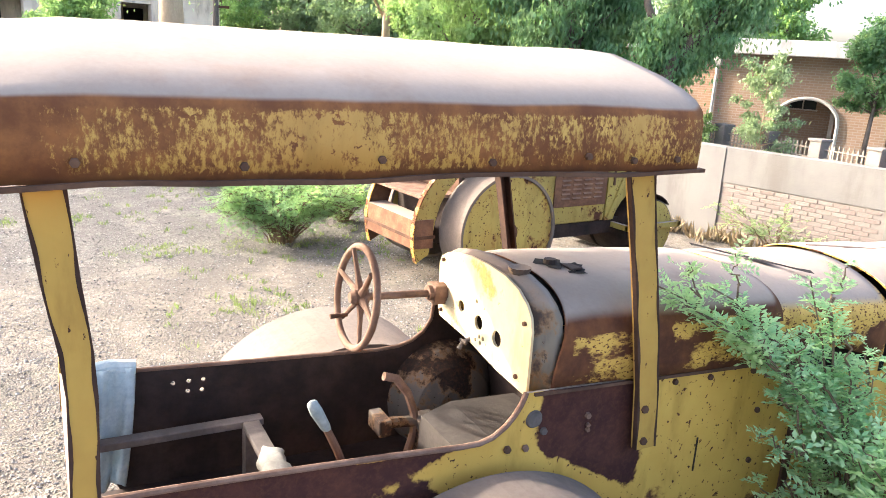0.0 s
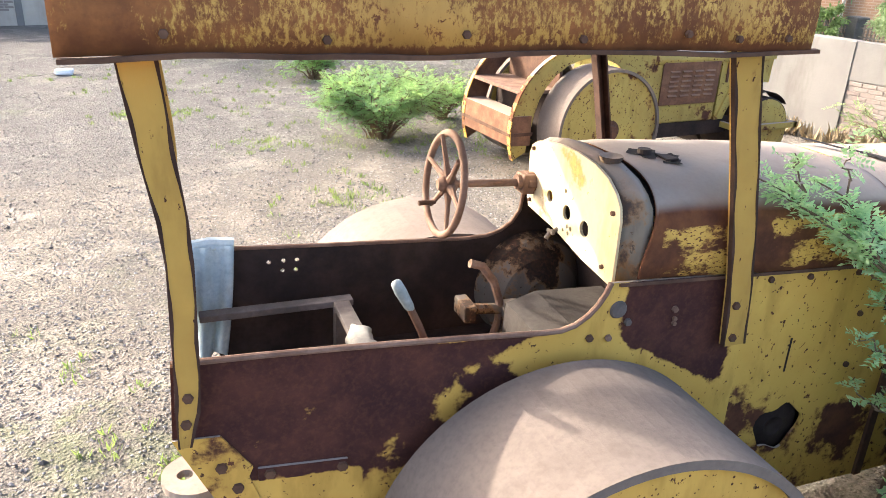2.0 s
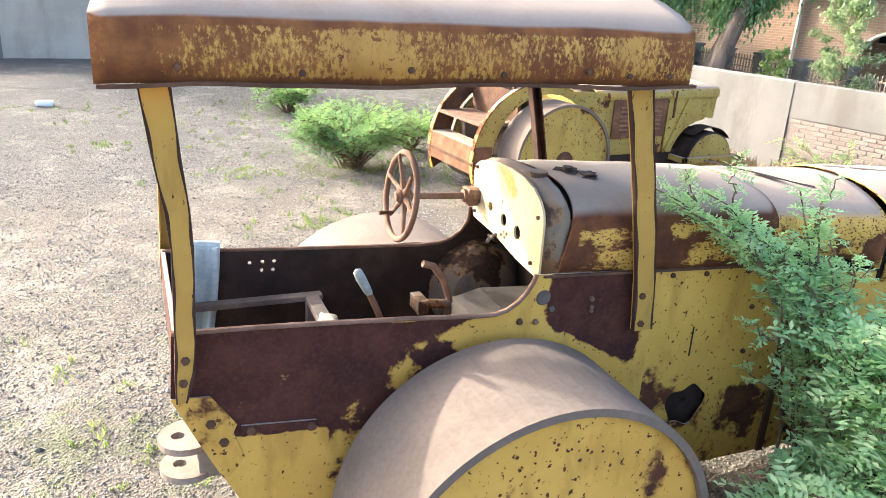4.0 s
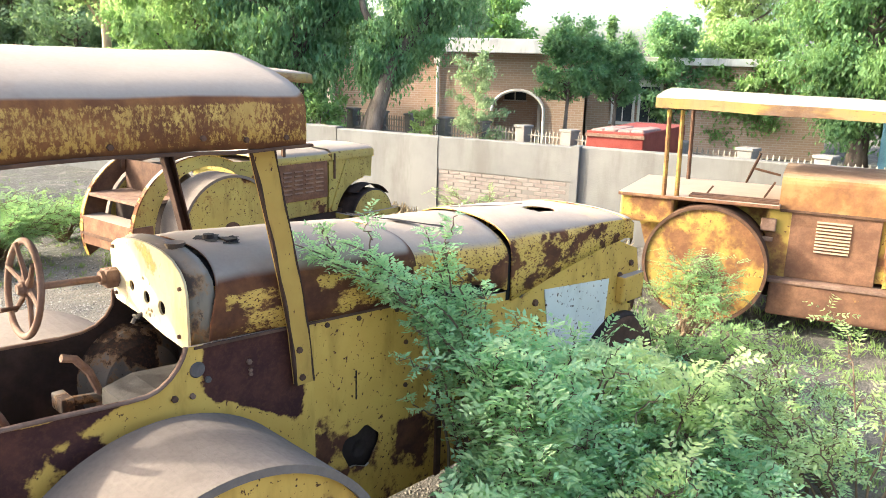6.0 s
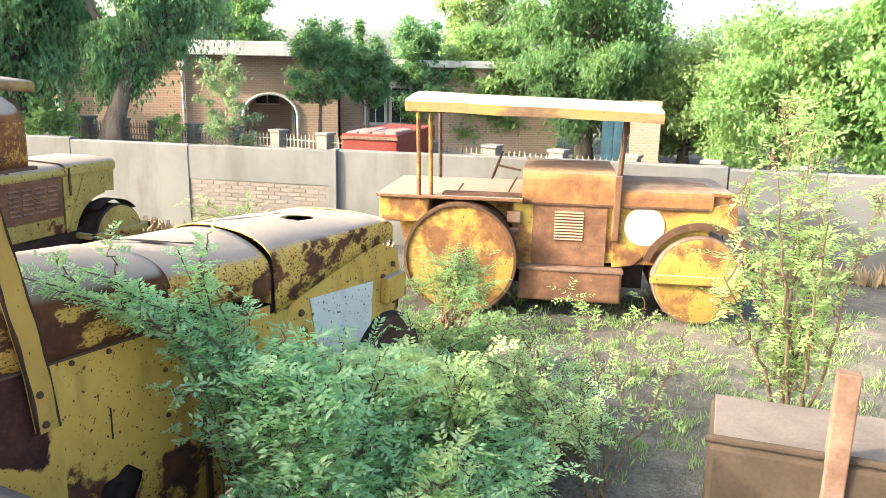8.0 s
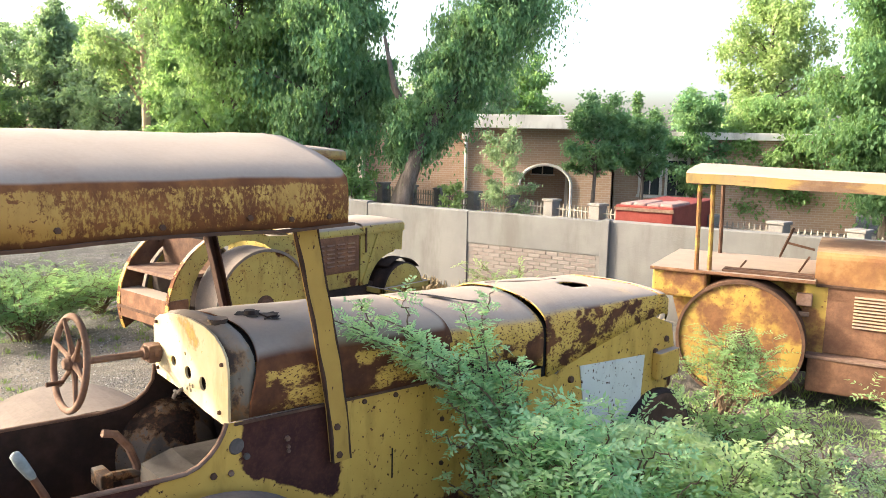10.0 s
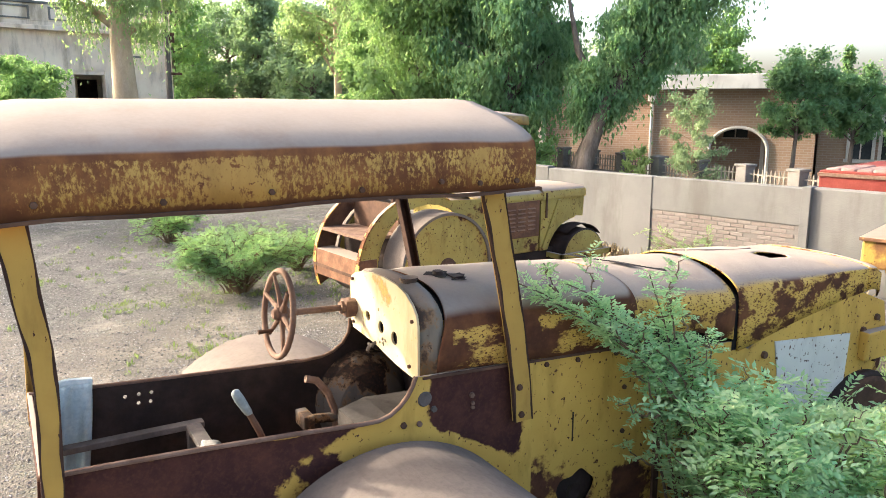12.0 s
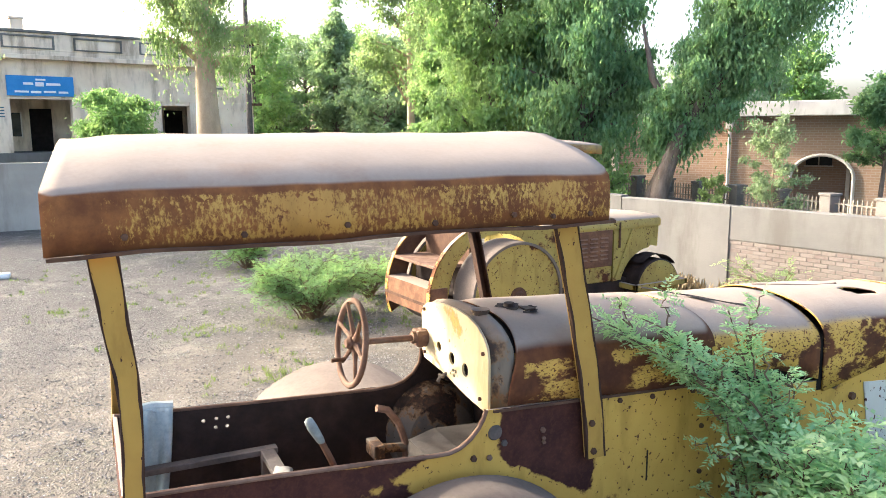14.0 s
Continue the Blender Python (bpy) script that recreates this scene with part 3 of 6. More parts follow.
# ---- the office building beyond the back wall ----
OFF_M = frame_at(0.0, 35.8, 1.0, 0.14)
office = tagged(new("office_building"), "old whitewashed office block with verandah and blue signboard", "building")
office.matrix_world = OFF_M
part("back_wall", box(-14, 12.6, 3.0, 3.3, 0, 6.6), M_CEMENT2, office)
part("side_wall", box(12.3, 12.6, 0.0, 3.0, 0, 6.9), M_CEMENT2, office)
part("upper_wall", box(-14, 12.6, 0.0, 0.3, 4.25, 6.35), M_CEMENT2, office)
part("roof", box(-14, 12.6, 0.3, 3.0, 5.6, 5.8), M_CEMENT, office)
part("verandah_floor", box(-14, 12.6, -0.3, 3.0, 0, 1.9), M_CEMENT, office)
part("ledge", box(-14, 12.7, -0.35, 0.0, 5.95, 6.15, 0.02), M_CEMENT2, office)
par = part("parapet", box(-14, 12.6, 0.0, 0.25, 6.35, 7.10, 0.02), M_CEMENT2, office, "weathered parapet with raised panels")
part("coping", box(-14, 12.7, -0.08, 0.33, 7.10, 7.22, 0.015), M_CEMENT, par)
for k in range(9):
    x = -13.4 + k * 2.9
    part("panel_rim", join(box(x, x + 2.1, -0.05, 0.0, 6.92, 7.0), box(x, x + 2.1, -0.05, 0.0, 6.42, 6.48), box(x, x + 0.08, -0.05, 0.0, 6.48, 6.92), box(x + 2.02, x + 2.1, -0.05, 0.0, 6.48, 6.92)), M_CEMENT, par)
part("chimney", join(box(1.6, 2.1, 0.4, 0.9, 7.1, 7.7, 0.02), box(1.55, 2.15, 0.35, 0.95, 7.7, 7.8, 0.02)), M_CEMENT2, office)
for x0, x1 in ((-14, -9.5), (-6.0, -4.4), (-0.9, 1.25), (3.75, 5.0), (7.0, 7.8), (9.2, 12.6)):
    part("pillar", box(x0, x1, 0.0, 0.45, 0, 4.25, 0.02), M_CEMENT2, office)
for x in (2.0, 8.4, -3.0):
    d = part("door", box(x + 0.55, x + 1.5, 2.94, 3.0, 1.9, 3.9), M_BLACK, office)
    w = part("window", box(x - 0.75, x + 0.15, 2.94, 3.0, 2.6, 3.7), M_WINDOW, office)
    part("window_frame", join(box(x - 0.80, x - 0.74, 2.90, 3.0, 2.55, 3.75), box(x + 0.14, x + 0.2, 2.90, 3.0, 2.55, 3.75), box(x - 0.33, x - 0.28, 2.91, 3.0, 2.6, 3.7)), M_TRIM, w)
for x in (5.0, 7.8):
    part("verandah_beam", box(x - 0.1, x + 2.2, 0.05, 0.3, 4.05, 4.25), M_CEMENT2, office)
part("stain_band", box(9.6, 11.0, -0.06, 0.0, 4.9, 5.0, 0.01), M_CEMENT, office)
sign = thing("signboard", OFF_M, "blue signboard with two lines of white lettering above the entrance", "sign")
M_SIGN = plain("sign_blue", (0.02, 0.21, 0.52), (0.035, 0.26, 0.60), 2, 0.5, bump=0.05)
M_LETTER = plain("sign_white", (0.72, 0.76, 0.78), (0.80, 0.83, 0.85), 4, 0.6, bump=0.0)
sb = part("board", box(1.15, 3.85, -0.10, -0.04, 4.38, 5.25, 0.01), M_SIGN, sign)
for x0, x1, z0, z1 in ((1.8, 2.2, 4.86, 4.96), (2.28, 2.62, 4.80, 4.98), (2.72, 3.3, 4.84, 4.95), (2.3, 2.7, 5.05, 5.13), (1.45, 2.0, 4.52, 4.60), (2.08, 2.5, 4.50, 4.60), (2.6, 3.1, 4.52, 4.61), (3.2, 3.6, 4.51, 4.60)):
    part("lettering_bar", box(x0, x1, -0.115, -0.10, z0, z1, 0.004), M_LETTER, sb)
notice = thing("notice", OFF_M, "faded painted notice on the entrance pillar", "sign")
for k in range(4):
    part("notice_line", box(0.1, 1.0, -0.02, 0.0, 3.45 + k * 0.13, 3.50 + k * 0.13), M_BLUE, notice)

pole = thing("utility_pole", pose(10.0, 30.2, 0), "slim grey steel utility pole with brackets", "pole")
part("shaft", tube([(0, 0, 0), (0, 0, 11)], [0.13, 0.09], 10), M_IRON, pole)
for b in ((-0.05, 0.55, -0.05, 0.05, 6.4, 6.5), (-0.05, 0.55, -0.05, 0.05, 3.9, 4.0), (0.08, 0.3, -0.1, 0.1, 5.2, 5.6)):
    part("bracket", box(*b), M_RUST, pole)

# far low sheds and wall behind the yard, seen over the canopy
shed = thing("far_shed", pose(22, 62, 0, 0, 0, -14), "low brick shed under distant trees", "shed")
part("wall", box(0, 14, 0, 6, 0, 2.6), M_HBRICK, shed)
part("roof", box(-0.4, 14.4, -0.4, 6.4, 2.6, 2.9, 0.03), M_CEMENT, shed)
lane_wall = tagged(new("wall_lane"), "dark far lane wall beside the house", "wall", kind="structure")
lane_wall.matrix_world = frame_at(13.0, 29.0, 1.0, -0.35)
part("wall_panel", box(0, 9, 0, 0.25, 0, 2.5, 0.02), M_MORTAR, lane_wall)

# ---- the near road roller ----
A = thing("road_roller", pose(0, 0, 0, 0, 0, -6), "derelict yellow road roller flaked to rust, with dusty canopy", "road roller", "old road rollers")


def canopy_section(u, v_far=1.46):
    """The canopy's sheet across: fringe, rounded shoulder, raised flat top, shoulder, fringe."""
    near = [(0.0, 2.487), (-0.004, 2.58), (0.0, 2.650), (0.010, 2.684), (0.04, 2.715), (0.10, 2.748), (0.20, 2.782), (0.32, 2.815), (0.45, 2.842), (0.60, 2.852), (0.73, 2.855)]
    far = [(v_far - v, z) for v, z in near[-2::-1]]
    return near + far


rows = []
for i in range(41):
    u = 0.02 + 2.10 * i / 40
    r = []
    for k, (v, z) in enumerate(canopy_section(u)):
        wob = 0.008 * noise.noise(Vector((u * 2.2, v * 2.0, 3.1))) + 0.004 * noise.noise(Vector((u * 7, v * 6, 1.1)))
        sag = -0.018 * math.exp(-((u - 0.06) / 0.16) ** 2) * (z > 2.7)
        du = 0.055 * max(0, z - 2.70) / 0.15 * (1 - min(1, u / 0.5)) - 0.03 * max(0, z - 2.7) / 0.15 * max(0, (u - 1.7) / 0.42)
        r.append((u + du, v + wob * (z < 2.72), z + wob + sag))
    rows.append(r)
canopy = part("canopy", loft(rows), M_CANOPY, A, "dusty sheet-metal canopy with rust-streaked yellow fringe", True)
solid(canopy, 0.006)
for v0, v1 in ((-0.014, 0.014), (1.446, 1.474)):
    part("edge_rail", dent(loft([[(u, v0, 2.478), (u, v1, 2.478), (u, v1, 2.490), (u, v0, 2.490)] for u in [0.025 + 2.125 * i / 24 for i in range(25)]], True, True), 0.010, 3.6), M_RUST, canopy)
for u in (0.25, 0.62, 0.98, 1.32, 1.66, 1.84, 2.02):
    part("rivet", bolt(u, -0.004, 2.53 + 0.01 * math.sin(u * 9), 0.012), M_RUST, canopy)
part("roof_bow", loft([[(0.10, v, z - 0.02), (0.14, v, z - 0.02), (0.14, v, z - 0.05), (0.10, v, z - 0.05)] for v, z in [(0.73 + (v - 0.73) * 0.975, z) for v, z in canopy_section(0) if z > 2.70]], True, True), M_RUST, canopy)
part("roof_bow", loft([[(2.02, v, z - 0.02), (2.06, v, z - 0.02), (2.06, v, z - 0.05), (2.02, v, z - 0.05)] for v, z in [(0.73 + (v - 0.73) * 0.975, z) for v, z in canopy_section(0) if z > 2.70]], True, True), M_RUST, canopy)


def channel_post(line, v, width, depth, material, name="canopy_post"):
    """A pressed channel post: web to the side with two flanges; line holds (u, z, half width)."""
    s = 1 if depth > 0 else -1
    sec = []
    for u, z, h in line:
        sec.append([(u - h, v + depth, z), (u - h, v, z), (u + h, v, z), (u + h, v + depth, z), (u + h - 0.008, v + depth, z), (u + h - 0.008, v + 0.008 * s, z), (u - h + 0.008, v + 0.008 * s, z), (u - h + 0.008, v + depth, z)])
    return part(name, loft(sec, True, True), material, A)


def along(keys, n):
    out = []
    for (a, b) in zip(keys, keys[1:]):
        for i in range(n):
            t = i / n
            t = t * t * (3 - 2 * t) * 0.4 + t * 0.6
            out.append(tuple(p + (q - p) * t for p, q in zip(a, b)))
    return out + [keys[-1]]


REAR = [(0.182, 2.495, 0.050), (0.190, 2.40, 0.048), (0.208, 2.22, 0.044), (0.232, 2.03, 0.039), (0.240, 1.90, 0.036), (0.230, 1.55, 0.035), (0.222, 1.42, 0.034), (0.205, 1.30, 0.018)]
FRONT = [(2.045, 2.50, 0.060), (2.066, 2.38, 0.055), (2.122, 2.12, 0.052), (2.175, 1.86, 0.052), (2.220, 1.60, 0.050), (2.247, 1.335, 0.050)]
rear_post = channel_post(along(REAR, 4), 0.185, 0, 0.06, M_POST)
front_post = channel_post(along(FRONT, 4), 0.20, 0, 0.030, M_POST)
rear_far = channel_post(along(REAR, 4), 1.475, 0, -0.06, M_POST)
front_far = channel_post([(u + 0.14, z, h * 0.55) for u, z, h in along(FRONT, 4)], 1.46, 0, -0.055, M_DARKRUST)
for pst, keys, v in ((rear_post, REAR, 0.185), (front_post, FRONT, 0.20)):
    for sg in (-1, 1):
        part("rusty_edge", loft([[(u + sg * (h + 0.002), v - 0.002, z), (u + sg * (h - 0.006 - 0.004 * math.sin(z * 23 + sg)), v - 0.002, z), (u + sg * (h - 0.006), v + 0.004, z), (u + sg * (h + 0.002), v + 0.020, z)] for u, z, h in along(keys, 6)], True, True), M_DARKRUST, pst)
for pst, (u, z) in ((front_post, (2.212, 1.512)), (front_post, (2.226, 1.372)), (rear_post, (0.226, 1.475)), (rear_post, (0.214, 1.385))):
    v = 0.20 if pst is front_post else 0.185
    part("bolt", bolt(u, v, z, 0.017), M_RUST, pst)

# cab tub: near side, far side, back, floor
arc_top = [(0.185, 1.550), (0.45, 1.540), (0.70, 1.527), (1.13, 1.499), (1.35, 1.481), (1.42, 1.475), (1.50, 1.473), (1.555, 1.487), (1.605, 1.519), (1.642, 1.558), (1.668, 1.600), (1.684, 1.640)]
WX, WZ, WR = 1.50, 0.66, 0.74
side_out = arc_top + [(2.20, 1.615), (2.34, 1.608), (2.34, 0.46), (0.56, 0.46), (0.345, 0.90), (0.255, 1.09), (0.168, 1.28)]
cab_side = part("cab_side", plate(side_out, t=0.012, axis='y', at=0.26), M_CABSIDE, A, "cab side plate mostly bare brown rust")
lip = [(a, 0.256, b + 0.004) for a, b in arc_top]
part("rolled_edge", tube(lip, 0.011, 8), M_RUSTPALE, cab_side)
part("rear_gusset", plate([(0.166, 1.285), (0.31, 1.275), (0.395, 1.15), (0.405, 1.135), (0.39, 1.10), (0.43, 0.98), (0.37, 0.90), (0.343, 0.90), (0.253, 1.09)], t=0.008, at=0.250), M_YELLOW, cab_side)
part("stiffener_bar", loft([[(u, 0.249, z), (u, 0.249, z - 0.05), (u, 0.262, z - 0.05), (u, 0.262, z)] for u, z in ((0.42, 1.125), (0.72, 1.10))], True, True), M_CABSIDE, cab_side)
for u, z in ((0.306, 1.155), (0.353, 1.065), (0.457, 1.099), (0.70, 1.075)):
    part("bolt", bolt(u, 0.250, z, 0.02), M_RUST, cab_side)
badge = part("badge", turned(1.730, 1.530, [(0, 0.247), (0.030, 0.249), (0.036, 0.258), (0, 0.258)], 20), M_IRON, cab_side, "round grey cap on the cab side")
part("bolt", bolt(1.775, 0.257, 1.475, 0.016), M_IRON, cab_side)
part("bolt", bolt(1.62, 0.257, 1.43, 0.016), M_RUST, cab_side)
part("bolt", bolt(1.70, 0.257, 1.42, 0.014), M_RUSTPALE, cab_side)
for u, z in ((1.98, 1.50), (1.985, 1.46), (1.985, 1.44)):
    part("rivet", bolt(u, 0.259, z, 0.010 if z < 1.49 else 0.014), M_RUSTPALE, cab_side)

far_top = [(0.20, 1.485), (0.93, 1.445), (1.55, 1.415), (1.66, 1.42), (1.73, 1.44), (1.79, 1.48), (1.83, 1.54), (1.84, 1.62)]
holes = [ring(a, b, 0.010, 8) for a, b in ((0.615, 1.394), (0.680, 1.396), (0.740, 1.394), (0.675, 1.349), (0.733, 1.347))]
# The shade inside the cab is put into these dark plates.
far_side = part("cab_side", plate(far_top + [(2.3, 1.60), (2.3, 0.8), (0.40, 0.92), (0.22, 1.29)], holes, 0.010, 'y', 1.33), M_DARK, A, "far cab side with bolt holes, its inner face coloured shade-dark")
part("rolled_edge", tube([(a, 1.335, b + 0.003) for a, b in far_top], 0.010, 8), M_RUSTPALE, far_side)
back = part("cab_back", box(0.190, 0.212, 0.265, 1.235, 1.27, 1.535, 0.004), M_CABSIDE, A)
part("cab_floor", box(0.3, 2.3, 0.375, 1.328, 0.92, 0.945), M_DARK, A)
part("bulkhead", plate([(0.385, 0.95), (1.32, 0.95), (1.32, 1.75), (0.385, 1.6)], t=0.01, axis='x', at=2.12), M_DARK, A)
# drawbar at the back
ear = [plate(ring(0.225, 0.47, 0.115, 28), [ring(0.19, 0.47, 0.028, 12)], 0.03, 'z', z) for z in (0.955, 0.82)]
part("drawbar", join(*ear, box(0.26, 0.60, 0.38, 0.56, 0.82, 0.985, 0.006)), M_DUSTIRON, A, "dusty forked drawbar plates at the back")

M_CASE = plain("dull_grey_casting", (0.030, 0.027, 0.025), (0.058, 0.052, 0.047), 5, 0.8)
M_BELL = painted("flaked_grey_paint", 0.55, 4.0, yellow=(0.14, 0.12, 0.10), deep=(0.095, 0.08, 0.065), rust=(0.02, 0.014, 0.012), rust2=(0.04, 0.028, 0.02), dust=0.0)
# seat frame, cloths, lever, pedals
seat = part("seat_frame", join(box(0.30, 0.95, 1.13, 1.19, 1.235, 1.265, 0.004), box(0.86, 0.93, 0.62, 1.13, 1.235, 1.265, 0.004), box(0.30, 0.93, 0.58, 0.63, 1.235, 1.265, 0.004), box(0.86, 0.93, 0.62, 0.68, 0.945, 1.236), box(0.86, 0.93, 1.08, 1.14, 0.945, 1.236), box(0.3, 0.36, 0.62, 0.68, 0.945, 1.236)), M_IRON, A, "bare grey seat frame without cushion")
lever = part("brake_lever", tube([(1.10, 0.50, 0.945), (1.095, 0.48, 1.30), (1.03, 0.46, 1.46), (0.985, 0.44, 1.555)], [0.013, 0.013, 0.015, 0.014], 10), M_RUST, A)
part("grip", tube([(0.99, 0.44, 1.55), (0.98, 0.44, 1.565), (0.945, 0.43, 1.63), (0.928, 0.425, 1.665), (0.922, 0.42, 1.675)], [0.012, 0.018, 0.022, 0.019, 0.006], 14), M_KNOB, lever, "pale blue-grey lever grip", True)
part("pedal_quadrant", tube([(1.44, 1.0, 1.44), (1.50, 1.0, 1.42), (1.56, 1.0, 1.34), (1.595, 1.0, 1.24), (1.60, 1.0, 1.14), (1.57, 1.0, 1.04), (1.54, 1.0, 0.945)], 0.020, 8), M_RUSTPALE, A)
part("pedal_arm", join(tube([(1.42, 1.0, 1.22), (1.74, 1.0, 1.18)], 0.026, 10), box(1.40, 1.46, 0.93, 1.07, 1.18, 1.26, 0.01), box(1.60, 1.70, 0.95, 1.05, 0.945, 1.22, 0.01)), M_BELL, A)
part("clutch_case", dent(loft([[(1.56, 0.50, 0.945), (1.56, 0.90, 0.945), (1.56, 0.86, 1.30), (1.56, 0.58, 1.30)], [(1.72, 0.46, 0.945), (1.72, 0.95, 0.945), (1.72, 0.90, 1.32), (1.72, 0.52, 1.32)], [(2.1, 0.42, 0.945), (2.1, 1.0, 0.945), (2.1, 0.96, 1.27), (2.1, 0.47, 1.27)]], True, True), 0.004, 5), M_CASE, A, "dusty grey clutch housing")
part("gear_bell", turned(1.90, 1.14, [(0, 1.14), (0.10, 1.14), (0.20, 1.18), (0.27, 1.25), (0.29, 1.325), (0, 1.325)], 40), M_BELL, A)
part("firebox_rod", tube([(0.55, 0.9, 1.0), (0.66, 0.95, 1.06), (0.74, 1.0, 1.07)], 0.012, 8), M_RUST, A)


def hanging_cloth(name, u0, v0, z0, wide, drop, seed, along_u):
    """A folded rag that hangs over an edge."""
    rr = []
    for j in range(19):
        t = j / 18
        row = []
        for i in range(25):
            s = i / 24
            fold = 0.020 * math.sin(s * 11 + seed + 0.8 * t) * (0.3 + t) + 0.006 * math.sin(s * 23 + t * 5 + seed * 2)
            w = wide * (1 - 0.25 * t * t)
            z = z0 - drop * t + 0.02 * math.sin(s * 9 + seed) * t
            row.append((u0 + (s - 0.1 * t) * w, v0 + fold, z) if along_u else (u0 + fold, v0 + (s - 0.5) * w, z))
        rr.append(row)
    return loft(rr)


rag = thing("rag", pose(0, 0, 0, 0, 0, -6), "faded blue-grey rag hung over the cab's far side edge", "rag")
solid(part("cloth", hanging_cloth("rag", 0.285, 1.285, 1.51, 0.18, 0.52, 1.0, True), M_CLOTH, rag, smooth=True), 0.006, 0)
part("fold_over", tube([(0.275, 1.315, 1.495), (0.37, 1.32, 1.505), (0.47, 1.315, 1.495)], 0.035, 10), M_CLOTH, rag)
M_RAG = plain("grey_rag", (0.20, 0.20, 0.18), (0.34, 0.33, 0.30), 9, 0.95, bump=0.5)
wrap = thing("wrapped_rag", pose(0, 0, 0, 0, 0, -6), "grey rag wrapped round the seat frame's front bar", "rag")
part("cloth", dent(tube([(0.895, 0.86 - 0.03 * k, 1.25) for k in range(9)], [0.034, 0.052, 0.050, 0.058, 0.049, 0.056, 0.048, 0.053, 0.036], 20), 0.020, 24), M_RAG, wrap, smooth=True)

# steering wheel and column
SW = Vector((1.375, 1.14, 1.765))
col = part("steering_column", tube([SW + Vector((-0.03, 0, 0)), (1.80, 1.14, 1.745)], 0.017, 12), M_RUSTPALE, A)
rimr = 0.220
stw = part("steering_wheel", tube([SW + Vector((-0.02 + 0.03 * math.sin(a), rimr * math.cos(a), rimr * math.sin(a))) for a in [k * math.tau / 40 for k in range(41)]], 0.0165, 10, False), M_RUSTPALE, A, "rusty cast steering wheel with six spokes and knob", True)
for k in range(6):
    a = k * math.tau / 6 + 0.3
    d = Vector((0, math.cos(a), math.sin(a)))
    part("spoke", tube([SW + d * 0.03, SW + d * 0.09 + Vector((-0.006, 0, 0)), SW + d * rimr * 0.98 + Vector((-0.02, 0, 0))], [0.022, 0.013, 0.010], 8), M_RUSTPALE, stw)
part("boss", tube([SW + Vector((-0.05, 0, 0)), SW + Vector((-0.03, 0, 0)), SW + Vector((0.03, 0, 0))], [0.022, 0.036, 0.036], 14), M_RUSTPALE, stw)
part("knob", tube([SW + Vector((-0.10, 0.10, -0.115)), SW + Vector((-0.02, 0.10, -0.115))], [0.012, 0.009], 10), M_RUST, stw)
part("steering_bracket", join(tube([(1.70, 1.14, 1.752), (1.745, 1.14, 1.75), (1.745, 1.14, 1.75), (1.79, 1.14, 1.748)], [0.034, 0.036, 0.046, 0.046], 12), box(1.72, 1.78, 1.10, 1.19, 1.70, 1.79, 0.008)), M_RUSTPALE, A)

# dashboard
dash_line = [(0.425, 1.545), (0.425, 1.70), (0.425, 1.81), (0.44, 1.865), (0.475, 1.905), (0.54, 1.945), (0.64, 1.972), (0.78, 1.982), (0.92, 1.978), (1.04, 1.962), (1.12, 1.942), (1.175, 1.912), (1.195, 1.87), (1.185, 1.66), (1.165, 1.625), (0.90, 1.605), (0.66, 1.565)]
gauges = [ring(v, z, r, 20) for v, z, r in ((0.97, 1.735, 0.026), (0.815, 1.712, 0.032), (0.665, 1.695, 0.034), (0.84, 1.80, 0.009), (0.80, 1.655, 0.009), (0.77, 1.655, 0.010), (0.79, 1.63, 0.010), (0.83, 1.63, 0.008))]
dash = part("dashboard", plate(dash_line, gauges, 0.012, 'x', 1.785), M_DASH, A, "cream-yellow dashboard plate with empty gauge holes")
for v, z in ((0.47, 1.83), (1.15, 1.90), (0.50, 1.60), (1.15, 1.66)):
    part("bolt", bolt(1.785, v, z, 0.010, 'x'), M_RUST, dash)
part("tap", join(tube([(1.79, 0.88, 1.615), (1.75, 0.88, 1.60), (1.735, 0.88, 1.575)], 0.010, 8), tube([(1.755, 0.855, 1.605), (1.755, 0.905, 1.605)], 0.008, 8)), M_IRON, dash)
inner = [(v + (0.78 - v) * 0.03, z - 0.006) for v, z in dash_line]
flare = [(v + (v - 0.80) * 0.12, z + 0.004) for v, z in dash_line]
cowl = part("cowl", loft([[(1.798, v, z) for v, z in inner[0:13]], [(1.825, v, z + 0.004) for v, z in inner[0:13]], [(1.86, v, z) for v, z in flare[0:13]], [(1.90, v, z - 0.004) for v, z in flare[0:13]]]), M_COWL, A, "worn cream and grey collar behind the dashboard", True)
solid(cowl, 0.008)
# Black sheet behind the collar stands for the shade in the slot.
part("collar_gap", loft([[(1.902, v, z - 0.03) for v, z in flare[3:12]], [(2.10, v, z - 0.09) for v, z in flare[3:12]]]), M_BLACK, cowl)
part("filler_neck", turned(0, 0, [(0.0, 0), (0.040, 0), (0.040, 0.03), (0.047, 0.03), (0.047, 0.042), (0.0, 0.030)], 20), M_COWL, cowl).matrix_basis = pose(1.865, 0.66, 1.955, 90, 0, 0)


def hood_ring(u, crest, low, half, vc=0.80, sh=0.30, n=15, p=0.70, q=0.84):
    """Half-round bonnet section, hung from its near side: near lower edge, crest, far edge."""
    near, half = vc - half, half * 0.845
    vc = near + half
    out = []
    for i in range(n * 2 + 1):
        a = math.pi * i / (2 * n)
        c, s = math.cos(a), math.sin(a)
        v = vc - half * math.copysign(abs(c) ** p, c)
        z = low + sh + (crest - low - sh) * abs(s) ** q
        out.append((u, v, z))
    return [(u, vc - half, low), (u, vc - half, low + sh * 0.5)] + out + [(u, vc + half, low + sh * 0.5), (u, vc + half, low)]


